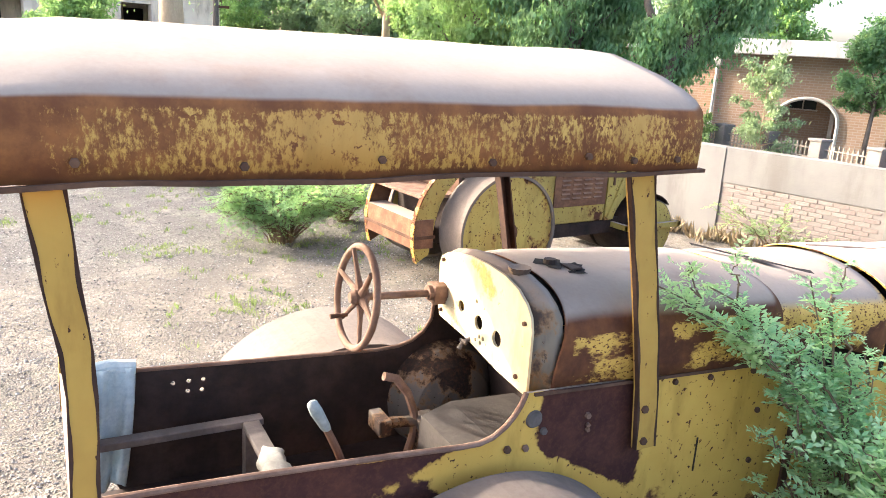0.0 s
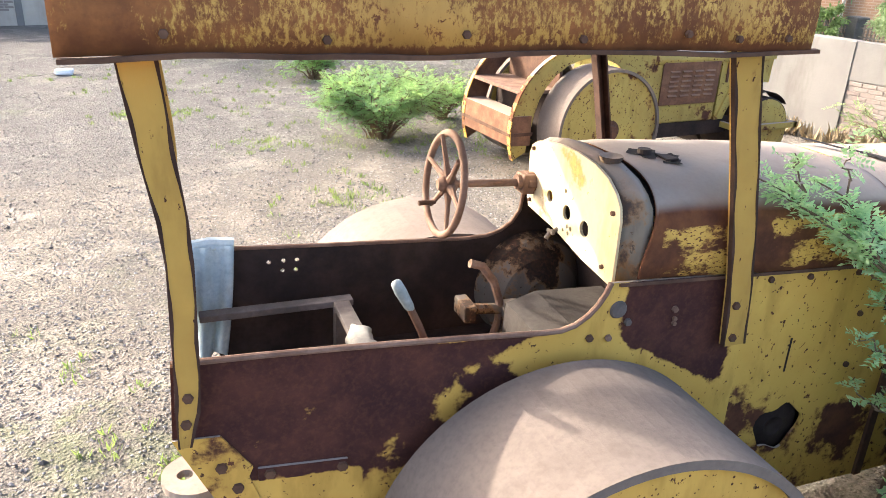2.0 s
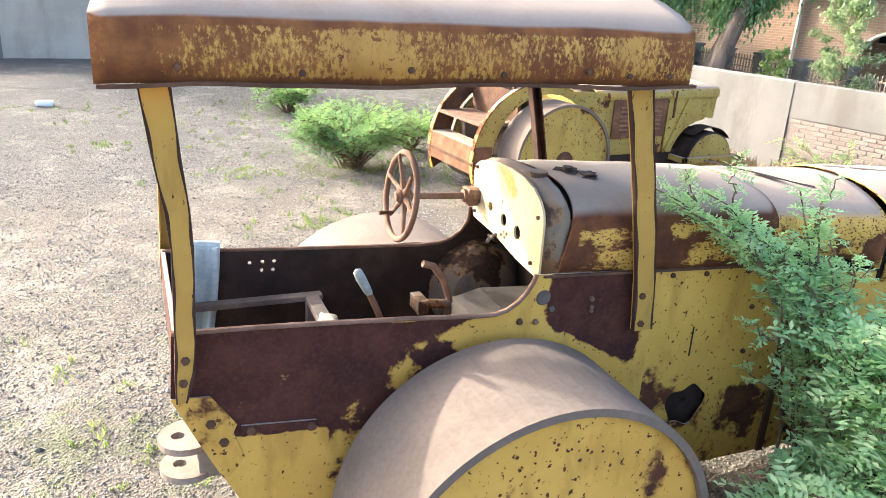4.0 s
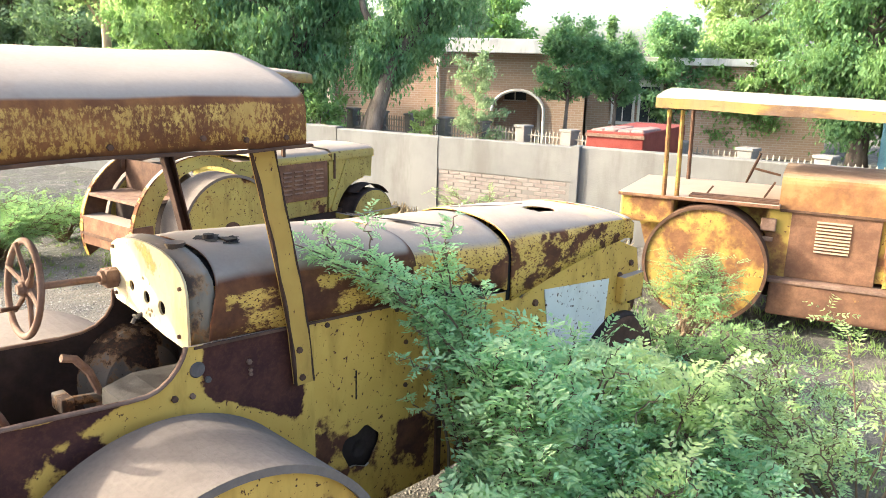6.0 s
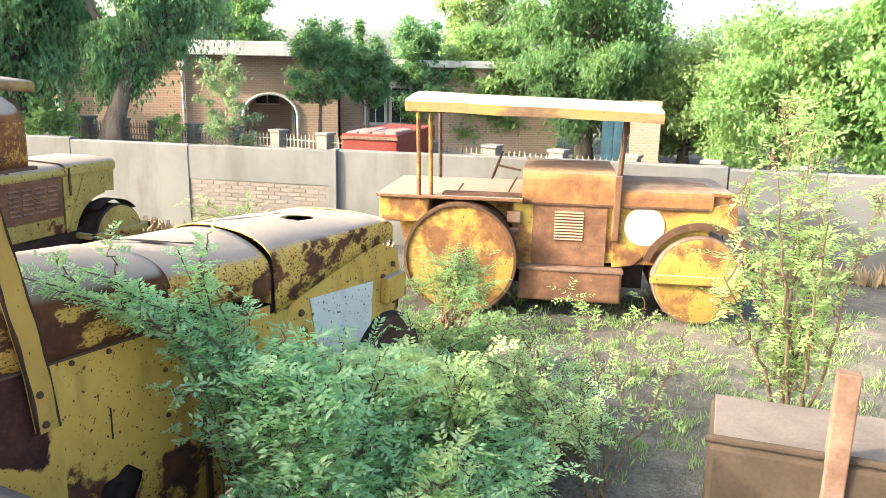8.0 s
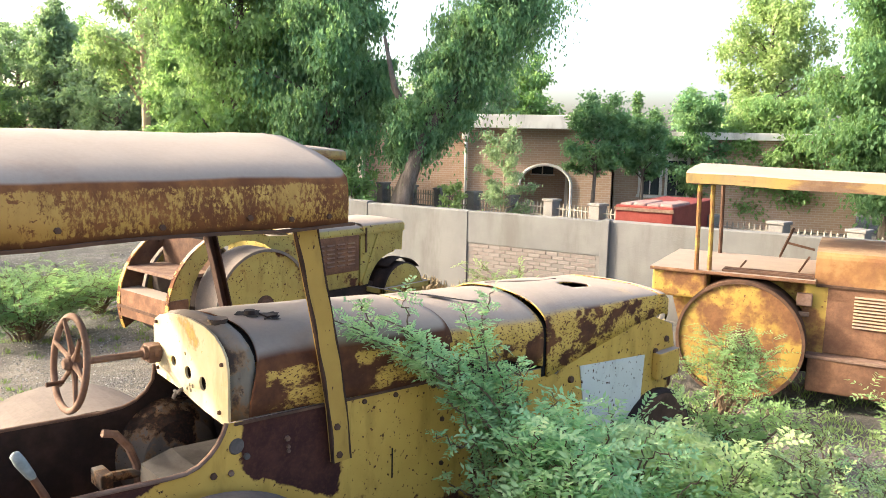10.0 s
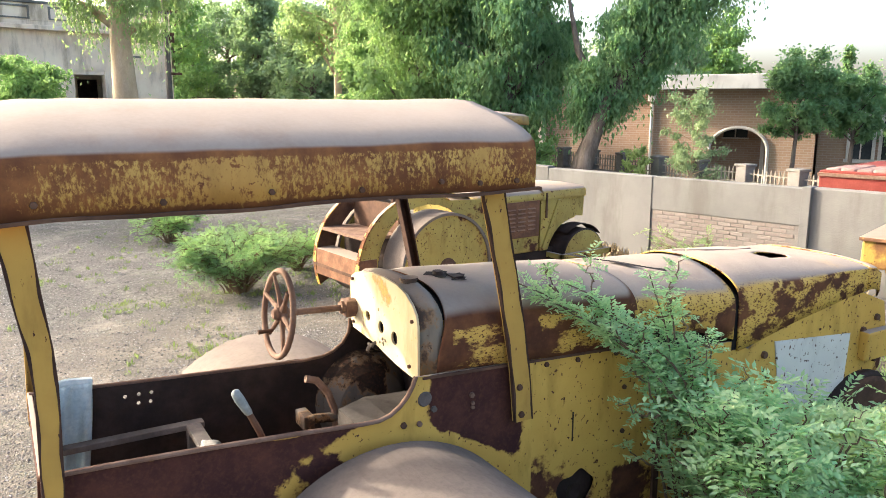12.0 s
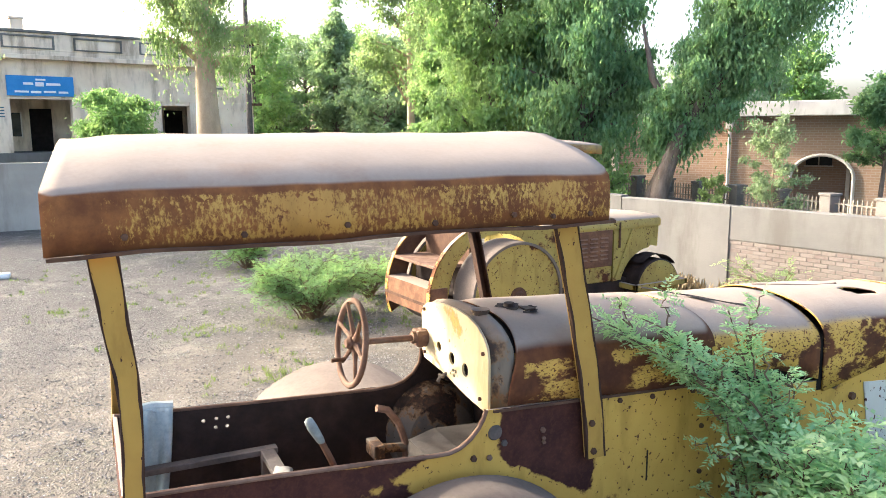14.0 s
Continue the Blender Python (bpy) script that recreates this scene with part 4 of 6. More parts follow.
def hood_skin(keys, n, arc=15, p=0.70, q=0.84):
    rings = []
    for a, b in zip(keys, keys[1:]):
        for i in range(n):
            t = i / n
            rings.append(hood_ring(*[p + (q - p) * t for p, q in zip(a, b)], arc, p, q))
    return rings + [hood_ring(*keys[-1], arc, p, q)]


bm = loft(hood_skin([(1.795, 1.992, 1.640, 0.535, 0.79, 0.13), (1.95, 1.992, 1.635, 0.545, 0.80, 0.14), (2.55, 1.962, 1.60, 0.545, 0.80, 0.15), (3.02, 1.925, 1.575, 0.545, 0.80, 0.16)], 10))
for v in bm.verts:
    # the rear edge is swept: the crest starts further ahead than the sides
    v.co.x += 0.10 * max(0.0, (v.co.z - 1.66) / 0.33) ** 1.5 * max(0.0, 1 - (v.co.x - 1.795) / 0.5)
hood = part("bonnet", dent(bm, 0.007, 3.1), M_HOOD, A, "rounded bonnet, dusty top, flaked yellow and rust sides", True)
solid(hood, 0.007)
part("lower_flange", loft([[(u, 0.250, 1.636 - 0.045 * (u - 1.75)), (u, 0.262, 1.634 - 0.045 * (u - 1.75)), (u, 0.262, 1.622 - 0.045 * (u - 1.75)), (u, 0.248, 1.624 - 0.045 * (u - 1.75))] for u in (1.72, 2.0, 2.3, 2.6, 3.02)], True, True), M_RUST, hood)
# Black patches laid on the bonnet stand for shade inside the filler hole.
for fu, fv, fr in ((2.03, 0.66, 0.060), (2.08, 0.56, 0.045), (2.13, 0.62, 0.030)):
    part("filler_hole", loft([[(fu + fr * math.cos(a) * k * (1 + 0.3 * math.sin(5 * a + fu * 40)), fv + 1.2 * fr * math.sin(a) * k * (1 + 0.3 * math.sin(3 * a + fv * 30)), 1.993 - 0.04 * (fu - 2.0) + 0.05 * (fv - 0.66) + 0.003 * k) for a in [i * math.tau / 22 for i in range(23)]] for k in (0.05, 1.0)]), M_BLACK, hood, "jagged dark filler hole")
part("filler_cap", join(tube([(2.03, 0.66, 1.99), (2.03, 0.66, 2.012)], [0.03, 0.026], 12), dent(box(2.06, 2.12, 0.55, 0.63, 1.990, 1.998, 0.003), 0.008, 20)), M_DARK, hood)
hood_b = part("middle_bonnet", dent(loft(hood_skin([(3.00, 1.932, 1.572, 0.548, 0.80, 0.16), (3.2, 1.925, 1.60, 0.545, 0.80, 0.14), (3.45, 1.912, 1.59, 0.54, 0.80, 0.13), (3.79, 1.898, 1.48, 0.548, 0.80, 0.20)], 6, 15, 0.85, 1.05)), 0.012, 2.7, 4), M_FRONT, A, "buckled middle bonnet sheet, dusty on top", True)
solid(hood_b, 0.007)
# Black strip over the sheet draws the tear's dark inside.
part("tear", loft([[(3.03 + 0.35 * t, 0.85 - 0.45 * t + 0.02 * math.sin(t * 19), 1.956 - 0.05 * t) for t in [i / 12 for i in range(13)]], [(3.05 + 0.36 * t, 0.87 - 0.45 * t + 0.03 * math.sin(t * 13 + 1), 1.958 - 0.05 * t) for t in [i / 12 for i in range(13)]]]), M_BLACK, hood_b)
part("engine_pipe", join(tube([(3.12, 0.30, 1.35), (3.14, 0.27, 1.50), (3.20, 0.27, 1.60)], 0.05, 12), turned(3.2, 1.52, [(0, 0.22), (0.085, 0.22), (0.085, 0.30), (0, 0.30)], 20)), M_DARK, A)

# body side ahead of the post
side_a = part("body_side", plate([(2.34, 1.612), (3.02, 1.578), (3.21, 1.56), (3.21, 0.45), (2.28, 0.45), (2.28, 0.9)], [[(2.64 + 0.125 * math.cos(a) * (1 + 0.12 * math.sin(3 * a)), 0.83 + 0.11 * math.sin(a) * (1 + 0.15 * math.cos(5 * a))) for a in [k * math.tau / 28 for k in range(28)]]], 0.012, 'y', 0.262), M_BODY, A, "yellow engine side plate speckled with rust holes")
part("crack", box(2.60, 2.607, 0.258, 0.264, 1.12, 1.28), M_DARK, side_a)
part("pulley", turned(2.64, 0.82, [(0, 0.30), (0.05, 0.28), (0.14, 0.30), (0.15, 0.36), (0, 0.36)], 28), M_DARK, side_a)
for k, (u, z) in enumerate(((2.42, 1.57), (2.62, 1.56), (2.88, 1.55), (2.95, 1.35), (2.95, 1.10), (3.1, 1.15))):
    part("bolt", bolt(u, 0.262, z, 0.014), M_RUST, side_a)
part("seam_strip", box(3.19, 3.235, 0.245, 0.262, 0.45, 1.22, 0.004), M_RUST, side_a)
part("body_side", plate([(3.235, 1.42), (3.235, 0.45), (4.30, 0.45), (4.36, 0.86), (4.0, 1.36), (3.84, 1.46), (3.5, 1.48)], t=0.012, at=0.262), M_BODY, A)
part("body_side", plate([(2.28, 1.60), (4.3, 1.45), (4.3, 0.45), (2.28, 0.45)], t=0.012, at=1.16), M_YELLOW, A)
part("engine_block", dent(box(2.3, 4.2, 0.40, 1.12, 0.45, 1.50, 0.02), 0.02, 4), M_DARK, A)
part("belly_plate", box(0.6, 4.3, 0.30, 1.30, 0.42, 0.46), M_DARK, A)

# front bonnet, head and plate
bm = dent(loft(hood_skin([(3.83, 1.905, 1.40, 0.553, 0.80, 0.30), (4.05, 1.900, 1.44, 0.555, 0.80, 0.26), (4.5, 1.865, 1.52, 0.55, 0.80, 0.20), (4.9, 1.820, 1.58, 0.545, 0.80, 0.165), (5.16, 1.795, 1.60, 0.53, 0.80, 0.145)], 16, 30, 0.80, 0.95)), 0.010, 2.2, 9)
gone = [f for f in bm.faces if ((f.calc_center_median().x - 4.50) / 0.14) ** 2 + ((f.calc_center_median().y - 0.56) / 0.085) ** 2 < 1 + 0.35 * noise.noise(f.calc_center_median() * 16) and f.normal.z > 0.2]
bmesh.ops.delete(bm, geom=gone, context='FACES')
front = part("front_bonnet", bm, M_FRONT, A, "dusty front bonnet with a rusted-out hole", True)
solid(front, 0.008)
part("engine_cover", box(3.9, 4.9, 0.34, 1.10, 1.50, 1.60, 0.01), M_BLACK, A)
# Black band under the seam paints the shade between the two sheets.
part("joint_gap", loft([[(3.795, v, z - 0.012) for u, v, z in hood_ring(3.8, 1.880, 1.42, 0.540, 0.80, 0.25, 15, 0.86, 1.1)], [(3.835, v, z - 0.012) for u, v, z in hood_ring(3.8, 1.880, 1.42, 0.540, 0.80, 0.25, 15, 0.86, 1.1)]]), M_BLACK, front)
part("crease", tube([(3.9, 0.85, 1.899), (4.1, 0.76, 1.896), (4.3, 0.72, 1.880), (4.6, 0.80, 1.852)], 0.008, 6), M_HOOD, front)
nose = part("nose_cap", loft([[(5.14, v, z + 0.008) for u, v, z in hood_ring(5.14, 1.800, 1.60, 0.54, 0.80, 0.145, 15, 0.88, 1.15)], [(5.22, v, z + 0.004) for u, v, z in hood_ring(5.2, 1.790, 1.60, 0.545, 0.80, 0.14, 15, 0.88, 1.15)], [(5.30, v, z - 0.02) for u, v, z in hood_ring(5.3, 1.765, 1.60, 0.53, 0.80, 0.12, 15, 0.88, 1.15)], [(5.33, v, z - 0.07) for u, v, z in hood_ring(5.3, 1.725, 1.60, 0.50, 0.80, 0.09, 15, 0.88, 1.15)]]), M_FRONT, A, "", True)
solid(nose, 0.01)
part("radiator", dent(box(4.95, 5.25, 0.36, 1.10, 1.05, 1.72, 0.02), 0.012, 6), M_DARK, A)
head_out = [(3.88, 1.36), (4.10, 1.46), (4.55, 1.575), (4.9, 1.65), (5.08, 1.60), (5.36, 1.50), (5.42, 1.28), (5.38, 1.02), (5.18, 0.92), (4.98, 0.80), (4.80, 0.66), (4.55, 0.55), (3.95, 0.55)]
head = part("front_head", plate(head_out, [ring(4.105, 1.16, 0.075, 18)], 0.02, 'y', 0.264), M_YELLOW, A, "yellow front head side plate")
part("front_head", plate(head_out, t=0.02, at=1.16), M_YELLOW, A)
part("white_plate", plate([(4.195, 1.400), (4.985, 1.330), (4.95, 0.90), (4.86, 0.865), (4.29, 0.955)], t=0.006, at=0.256), M_WHITE, head, "white painted panel pitted with rust")
for u, z in ((5.13, 1.33), (5.16, 1.22), (5.14, 1.02), (5.28, 1.40), (5.30, 1.10), (5.0, 0.83), (4.72, 0.74), (4.1, 1.33)):
    part("bolt", bolt(u, 0.264, z, 0.025, out=-0.02), M_RUST, head)
part("head_bracket", dent(box(5.1, 5.4, 0.20, 0.27, 1.12, 1.32, 0.015), 0.012, 8), M_YELLOW, head)
part("tow_pin", join(box(5.3, 5.5, 0.5, 1.1, 1.0, 1.25, 0.02), turned(5.42, 1.12, [(0, 0.3), (0.07, 0.3), (0.07, 0.5), (0, 0.5)], 18)), M_RUST, A)

# wheels
roller_wheel(A, WX, WZ, WR, -0.42, 0.17, M_YELLOW, True)
roller_wheel(A, WX, WZ, WR, 1.43, 2.02, M_YELLOW, False)
part("axle", disc_y(WX, WZ, 0.07, -0.35, 1.95, 18), M_DARK, A)
fw = part("front_roll", disc_y(5.14, 0.52, 0.52, 0.20, 0.66, 56, 0.02), M_DARK, A, "dark steel front roll")
part("front_roll", disc_y(5.14, 0.52, 0.52, 0.72, 1.20, 56, 0.02), M_DARK, A)
part("roll_face", turned(5.14, 0.52, [(0, 0.188), (0.10, 0.186), (0.46, 0.192), (0.49, 0.20), (0, 0.20)], 40), M_RUST, fw)
part("fork", join(box(5.06, 5.22, 0.60, 0.80, 0.9, 1.2, 0.02), disc_y(5.14, 0.52, 0.06, 0.14, 1.26, 16)), M_RUST, A)

# the sheet-metal shell and running gear are drawn a little small: bring them to size, set back from the walk's side
def enlarge(k, u=0.167, v=-2.55, z=2.84):
    """Scale by k away from a point in the roller's own lines."""
    return Matrix.Translation((u, v, z)) @ Matrix.Scale(k, 4) @ Matrix.Translation((-u, -v, -z))


INNER = {"cab_floor", "bulkhead", "seat_frame", "brake_lever", "pedal_quadrant", "pedal_arm", "clutch_case", "gear_bell", "firebox_rod", "steering_column", "steering_wheel", "steering_bracket", "dashboard", "cowl"}
for ob in A.children:
    if ob.name.split(".")[0] in INNER or ob in (far_side, rear_far, front_far):
        continue
    ob.matrix_basis = enlarge(1.075 if ob is canopy else 1.036)

# ---- the roller parked behind, beside the wall ----
B = thing("road_roller", pose(5.70, 5.15, 0), "derelict pale yellow road roller with rust-brown louvred bonnet by the wall", "road roller", "old road rollers")
roller_wheel(B, 0, 0.72, 0.72, 0.0, 0.46, M_PALE, True)
roller_wheel(B, 0, 0.72, 0.72, 1.66, 2.12, M_PALE, False)


def arc_pts(cx, cz, r, a0, a1, n):
    return [(cx + r * math.cos(radians(a0 + (a1 - a0) * i / n)), cz + r * math.sin(radians(a0 + (a1 - a0) * i / n))) for i in range(n + 1)]


fend = arc_pts(-0.10, 0.66, 0.98, 200, 62, 18)
flat = [(0.95, 1.50), (0.95, 0.75), (0.55, 0.75)] + arc_pts(0, 0.72, 0.78, 10, 170, 12) + [(-0.85, 0.42)]
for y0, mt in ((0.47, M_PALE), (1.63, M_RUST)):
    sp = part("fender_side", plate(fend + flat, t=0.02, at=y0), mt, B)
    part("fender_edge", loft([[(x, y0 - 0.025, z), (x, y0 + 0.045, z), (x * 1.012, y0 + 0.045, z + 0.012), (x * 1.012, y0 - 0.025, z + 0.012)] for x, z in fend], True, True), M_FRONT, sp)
part("cab_shelf", box(-0.98, -0.42, 0.49, 1.63, 1.10, 1.14, 0.005), M_RUSTPALE, B)
part("cab_inner", box(-0.62, -0.58, 0.49, 1.63, 0.5, 1.10), M_DARK, B)
part("cab_upper", box(-0.45, -0.41, 0.49, 1.63, 1.14, 1.52), M_RUST, B)
chest = part("rear_chest", dent(box(-1.08, -0.80, 0.46, 1.66, 0.50, 0.86, 0.01), 0.012, 5), M_RUSTPANEL, B, "rust-brown chest behind the cab")
part("strap", box(-1.10, -0.78, 0.448, 0.462, 0.62, 0.66, 0.003), M_RUST, chest)
part("strap", box(-1.096, -1.082, 0.46, 1.66, 0.62, 0.66, 0.003), M_RUST, chest)
part("shelf_stay", box(-0.84, -0.78, 0.50, 0.56, 0.86, 1.10, 0.004), M_RUSTPALE, B)
part("body", box(0.55, 2.10, 0.52, 1.62, 0.62, 1.44, 0.02), M_PALE, B)
hb = part("bonnet", dent(loft([[(x, y, z) for y, z in ((0.50, 1.38), (0.50, 1.45), (0.54, 1.51), (0.64, 1.545), (1.07, 1.555), (1.50, 1.545), (1.60, 1.51), (1.64, 1.45), (1.64, 1.38))] for x in (0.80, 1.2, 1.7, 2.1, 2.2)]), 0.006, 3), M_PALE, B, "", True)
solid(hb, 0.008)
side = part("louvred_panel", dent(box(1.12, 2.08, 0.496, 0.516, 0.86, 1.40, 0.004), 0.004, 6), M_RUSTPANEL, B, "rust-brown side panel with rows of louvres")
for c in range(4):
    for r in range(6):
        x, z = 1.24 + c * 0.20, 0.96 + r * 0.062
        part("louvre", loft([[(x, 0.498, z), (x, 0.498, z + 0.03), (x, 0.480, z + 0.008)], [(x + 0.15, 0.498, z), (x + 0.15, 0.498, z + 0.03), (x + 0.15, 0.480, z + 0.008)]], True, True), M_RUSTPANEL, side)
nb = part("front_head", dent(join(plate([(2.12, 1.50), (3.02, 1.50), (3.04, 1.40), (3.02, 1.08), (2.86, 1.10)] + arc_pts(2.86, 0.47, 0.60, 92, 165, 8) + [(2.12, 0.62)], t=1.12, at=0.51)), 0.006, 4), M_PALE, B, "pale yellow front head over the roll")
part("top_cap", loft([[(x, y, z) for y, z in ((0.49, 1.40), (0.49, 1.50), (0.56, 1.555), (1.07, 1.575), (1.58, 1.555), (1.65, 1.50), (1.65, 1.40))] for x in (2.16, 2.6, 3.0, 3.06)], False), M_PALE, nb, smooth=True)
part("slant_strip", plate([(2.14, 0.66), (2.20, 0.66), (2.52, 1.38), (2.46, 1.38)], t=0.03, at=0.482), M_PALE, nb)
part("seam", box(2.20, 2.23, 0.478, 0.50, 1.12, 1.50, 0.003), M_RUST, nb)
rb = part("front_roll", disc_y(2.86, 0.47, 0.45, 0.30, 1.05, 48, 0.015), M_DARK, B, "dark steel front roll with yellow face")
part("roll_face", turned(2.86, 0.47, [(0, 0.288), (0.36, 0.290), (0.43, 0.30), (0, 0.30)], 40), M_PALE, rb)
part("front_roll", disc_y(2.86, 0.47, 0.45, 1.10, 1.85, 48, 0.015), M_DARK, B)
part("scraper_frame", join(box(2.30, 3.40, 0.22, 0.28, 0.50, 0.58, 0.006), box(3.34, 3.40, 0.22, 1.9, 0.50, 0.58, 0.006), box(2.30, 2.36, 0.22, 0.6, 0.50, 0.58, 0.006)), M_PALE, B)
part("roll_guard", loft([[(2.86 + 0.52 * math.cos(a), y, 0.47 + 0.52 * math.sin(a)) for a in [radians(40 + 8 * i) for i in range(12)]] for y in (0.34, 0.60)]), M_DARK, B)
part("under_frame", box(0.5, 2.6, 0.56, 1.58, 0.42, 0.64), M_DARK, B)
cb = part("canopy", dent(loft([[(-0.95 + 2.35 * i / 12, y, z + 0.115 * (1 - i / 12) - 0.02) for y, z in ((0.05, 2.55), (0.05, 2.66), (0.12, 2.69), (0.5, 2.72), (1.05, 2.735), (1.6, 2.72), (1.98, 2.69), (2.05, 2.66), (2.05, 2.55))] for i in range(13)]), 0.012, 2.4), M_FRINGE, B, "crooked rusty canopy sheet", True)
solid(cb, 0.008)
for x, y in ((1.30, 0.56), (1.30, 1.56), (-0.50, 0.53), (-0.50, 1.60)):
    part("canopy_post", box(x - 0.025, x + 0.025, y - 0.025, y + 0.025, 1.42, 2.70 + 0.05 * (x < 0), 0.004), M_RUST, B)

# ---- the sunlit roller to the side ----
C = thing("road_roller", pose(8.39, 0.20, 0, 0, 0, -78.3), "sun-bleached orange-yellow road roller with flat canopy, weeds at its wheels", "road roller", "old road rollers")
roller_wheel(C, 0, 0.68, 0.68, 0.0, 0.46, M_ORANGE, True, M_RUST)
roller_wheel(C, 0, 0.68, 0.68, 1.44, 1.90, M_ORANGE, False, M_RUSTPALE)
deck = part("deck", dent(join(box(-1.04, 0.72, 0.10, 1.80, 1.385, 1.425, 0.008)), 0.006, 4), M_RUSTPANEL, C, "rusty rear deck plate")
part("deck_slats", join(*[box(-0.25, 0.70, 0.16 + 0.1 * k, 0.22 + 0.1 * k, 1.427, 1.45, 0.004) for k in range(3)]), M_RUST, deck)
part("rear_tank", dent(box(-1.02, -0.40, 0.14, 1.76, 1.08, 1.385, 0.03), 0.008, 5), M_ORANGE, C)
part("chassis", plate([(-0.95, 1.39), (0.75, 1.39), (0.75, 0.62), (0.62, 0.55), (-0.72, 0.62)], t=1.0, at=0.50), M_ORANGE, C)
part("side_frame", plate([(0.60, 1.38), (0.84, 1.38), (0.84, 0.60), (0.62, 0.60)], t=0.03, at=0.26), M_ORANGE, C)
part("tool_box", join(box(0.54, 0.70, 0.20, 0.27, 1.12, 1.26, 0.012), box(0.50, 0.68, 0.22, 0.28, 1.00, 1.05, 0.01)), M_RUSTPALE, C)
pan = part("engine_panel", dent(box(0.84, 1.72, 0.255, 0.30, 0.62, 1.36, 0.008), 0.006, 5), M_RUSTPANEL, C, "rust-red engine panel with a louvre block")
for k in range(10):
    z = 0.93 + k * 0.036
    part("louvre", loft([[(1.10, 0.256, z), (1.10, 0.256, z + 0.022), (1.10, 0.236, z + 0.004)], [(1.44, 0.256, z), (1.44, 0.256, z + 0.022), (1.44, 0.236, z + 0.004)]], True, True), M_ORANGE, pan)
part("vertical_gap", box(1.70, 1.78, 0.30, 0.34, 0.86, 1.30), M_BLACK, C)
part("body", dent(box(0.80, 2.9, 0.29, 1.66, 0.66, 1.42, 0.015), 0.005, 4), M_ORANGE, C)
for x0, x1, z1, nm in ((0.70, 1.78, 1.755, "bonnet"), (1.84, 2.90, 1.575, "front_bonnet")):
    h = part(nm, dent(loft([[(x, y, z) for y, z in ((0.25, 1.36), (0.25, z1 - 0.10), (0.258, z1 - 0.065), (0.28, z1 - 0.035), (0.33, z1 - 0.012), (0.50, z1), (0.97, z1 + 0.012), (1.44, z1), (1.61, z1 - 0.012), (1.66, z1 - 0.035), (1.682, z1 - 0.065), (1.69, z1 - 0.10), (1.69, 1.36))] for x in [x0 + (x1 - x0) * i / 8 for i in range(9)]], False, True), 0.006, 3, x0), M_TAN, C, "rusted rounded bonnet with faded orange paint")
part("bonnet_ledge", box(0.72, 2.86, 0.235, 0.30, 1.345, 1.375, 0.004), M_RUST, C)
part("post_bracket", dent(box(1.78, 1.86, 0.21, 0.30, 0.95, 1.72, 0.01), 0.01, 7), M_RUSTPANEL, C)
part("side_disc", turned(2.15, 1.13, [(0, 0.246), (0.225, 0.248), (0.235, 0.258), (0, 0.262)], 40), M_DISC, C, "round cream-white disc on the bonnet side")
head_c = part("front_head", plate([(1.80, 1.40), (2.92, 1.40), (3.06, 1.44), (3.10, 1.52), (2.88, 1.52), (2.88, 1.56), (3.16, 1.56), (3.20, 1.15), (3.30, 1.02)] + arc_pts(2.80, 0.53, 0.66, 42, 150, 12) + [(2.05, 0.66), (1.80, 0.62)], t=0.03, at=0.262), M_ORANGE, C, "orange front head with arched roll cut-out")
part("front_head", plate([(1.80, 1.40), (3.16, 1.45), (3.20, 1.15), (3.30, 1.02)] + arc_pts(2.80, 0.53, 0.66, 42, 150, 12) + [(2.05, 0.66), (1.80, 0.62)], t=0.03, at=1.66), M_ORANGE, C)
part("nose", dent(box(2.86, 3.14, 0.29, 1.66, 1.30, 1.56, 0.03), 0.006, 5), M_ORANGE, C)
part("arch_rim", loft([[(2.80 + r * math.cos(a), y, 0.53 + r * math.sin(a)) for r, y in ((0.60, 0.22), (0.68, 0.22), (0.68, 0.31), (0.60, 0.31))] for a in [radians(35 + 6 * i) for i in range(22)]], True, True), M_RUST, head_c)
rc = part("front_roll", disc_y(2.80, 0.53, 0.53, 0.16, 0.90, 56, 0.015), M_RUSTPALE, C, "front roll with worn yellow face")
part("roll_face", turned(2.80, 0.53, [(0, 0.146), (0.40, 0.150), (0.50, 0.16), (0, 0.16)], 44), M_ORANGE, rc)
part("front_roll", disc_y(2.80, 0.53, 0.53, 0.96, 1.70, 56, 0.015), M_RUSTPALE, C)
part("scraper_bar", box(2.24, 3.36, 0.08, 0.14, 0.50, 0.60, 0.008), M_ORANGE, C)
part("scraper_bar", box(3.30, 3.36, 0.10, 1.8, 0.50, 0.60, 0.008), M_ORANGE, C)
tank = part("water_tank", dent(box(0.70, 1.92, 0.12, 0.50, 0.20, 0.60, 0.03), 0.008, 4), M_RUSTPANEL, C, "brown water tank slung under the side")
part("tank_lip", box(0.68, 1.93, 0.10, 0.50, 0.575, 0.615, 0.006), M_RUSTPALE, tank)
part("under_frame", box(-0.5, 2.2, 0.55, 1.45, 0.30, 0.66), M_DARK, C)
cc = part("canopy", dent(loft([[(-0.68 + 2.92 * i / 14, y, z - 0.075 * (i / 14)) for y, z in ((0.0, 2.42), (-0.01, 2.53), (0.04, 2.555), (0.5, 2.60), (0.95, 2.62), (1.4, 2.60), (1.86, 2.555), (1.90, 2.53), (1.90, 2.42))] for i in range(15)]), 0.010, 2.2, 3), M_FRINGE, C, "flat dusty canopy with faded yellow edge")
solid(cc, 0.012)
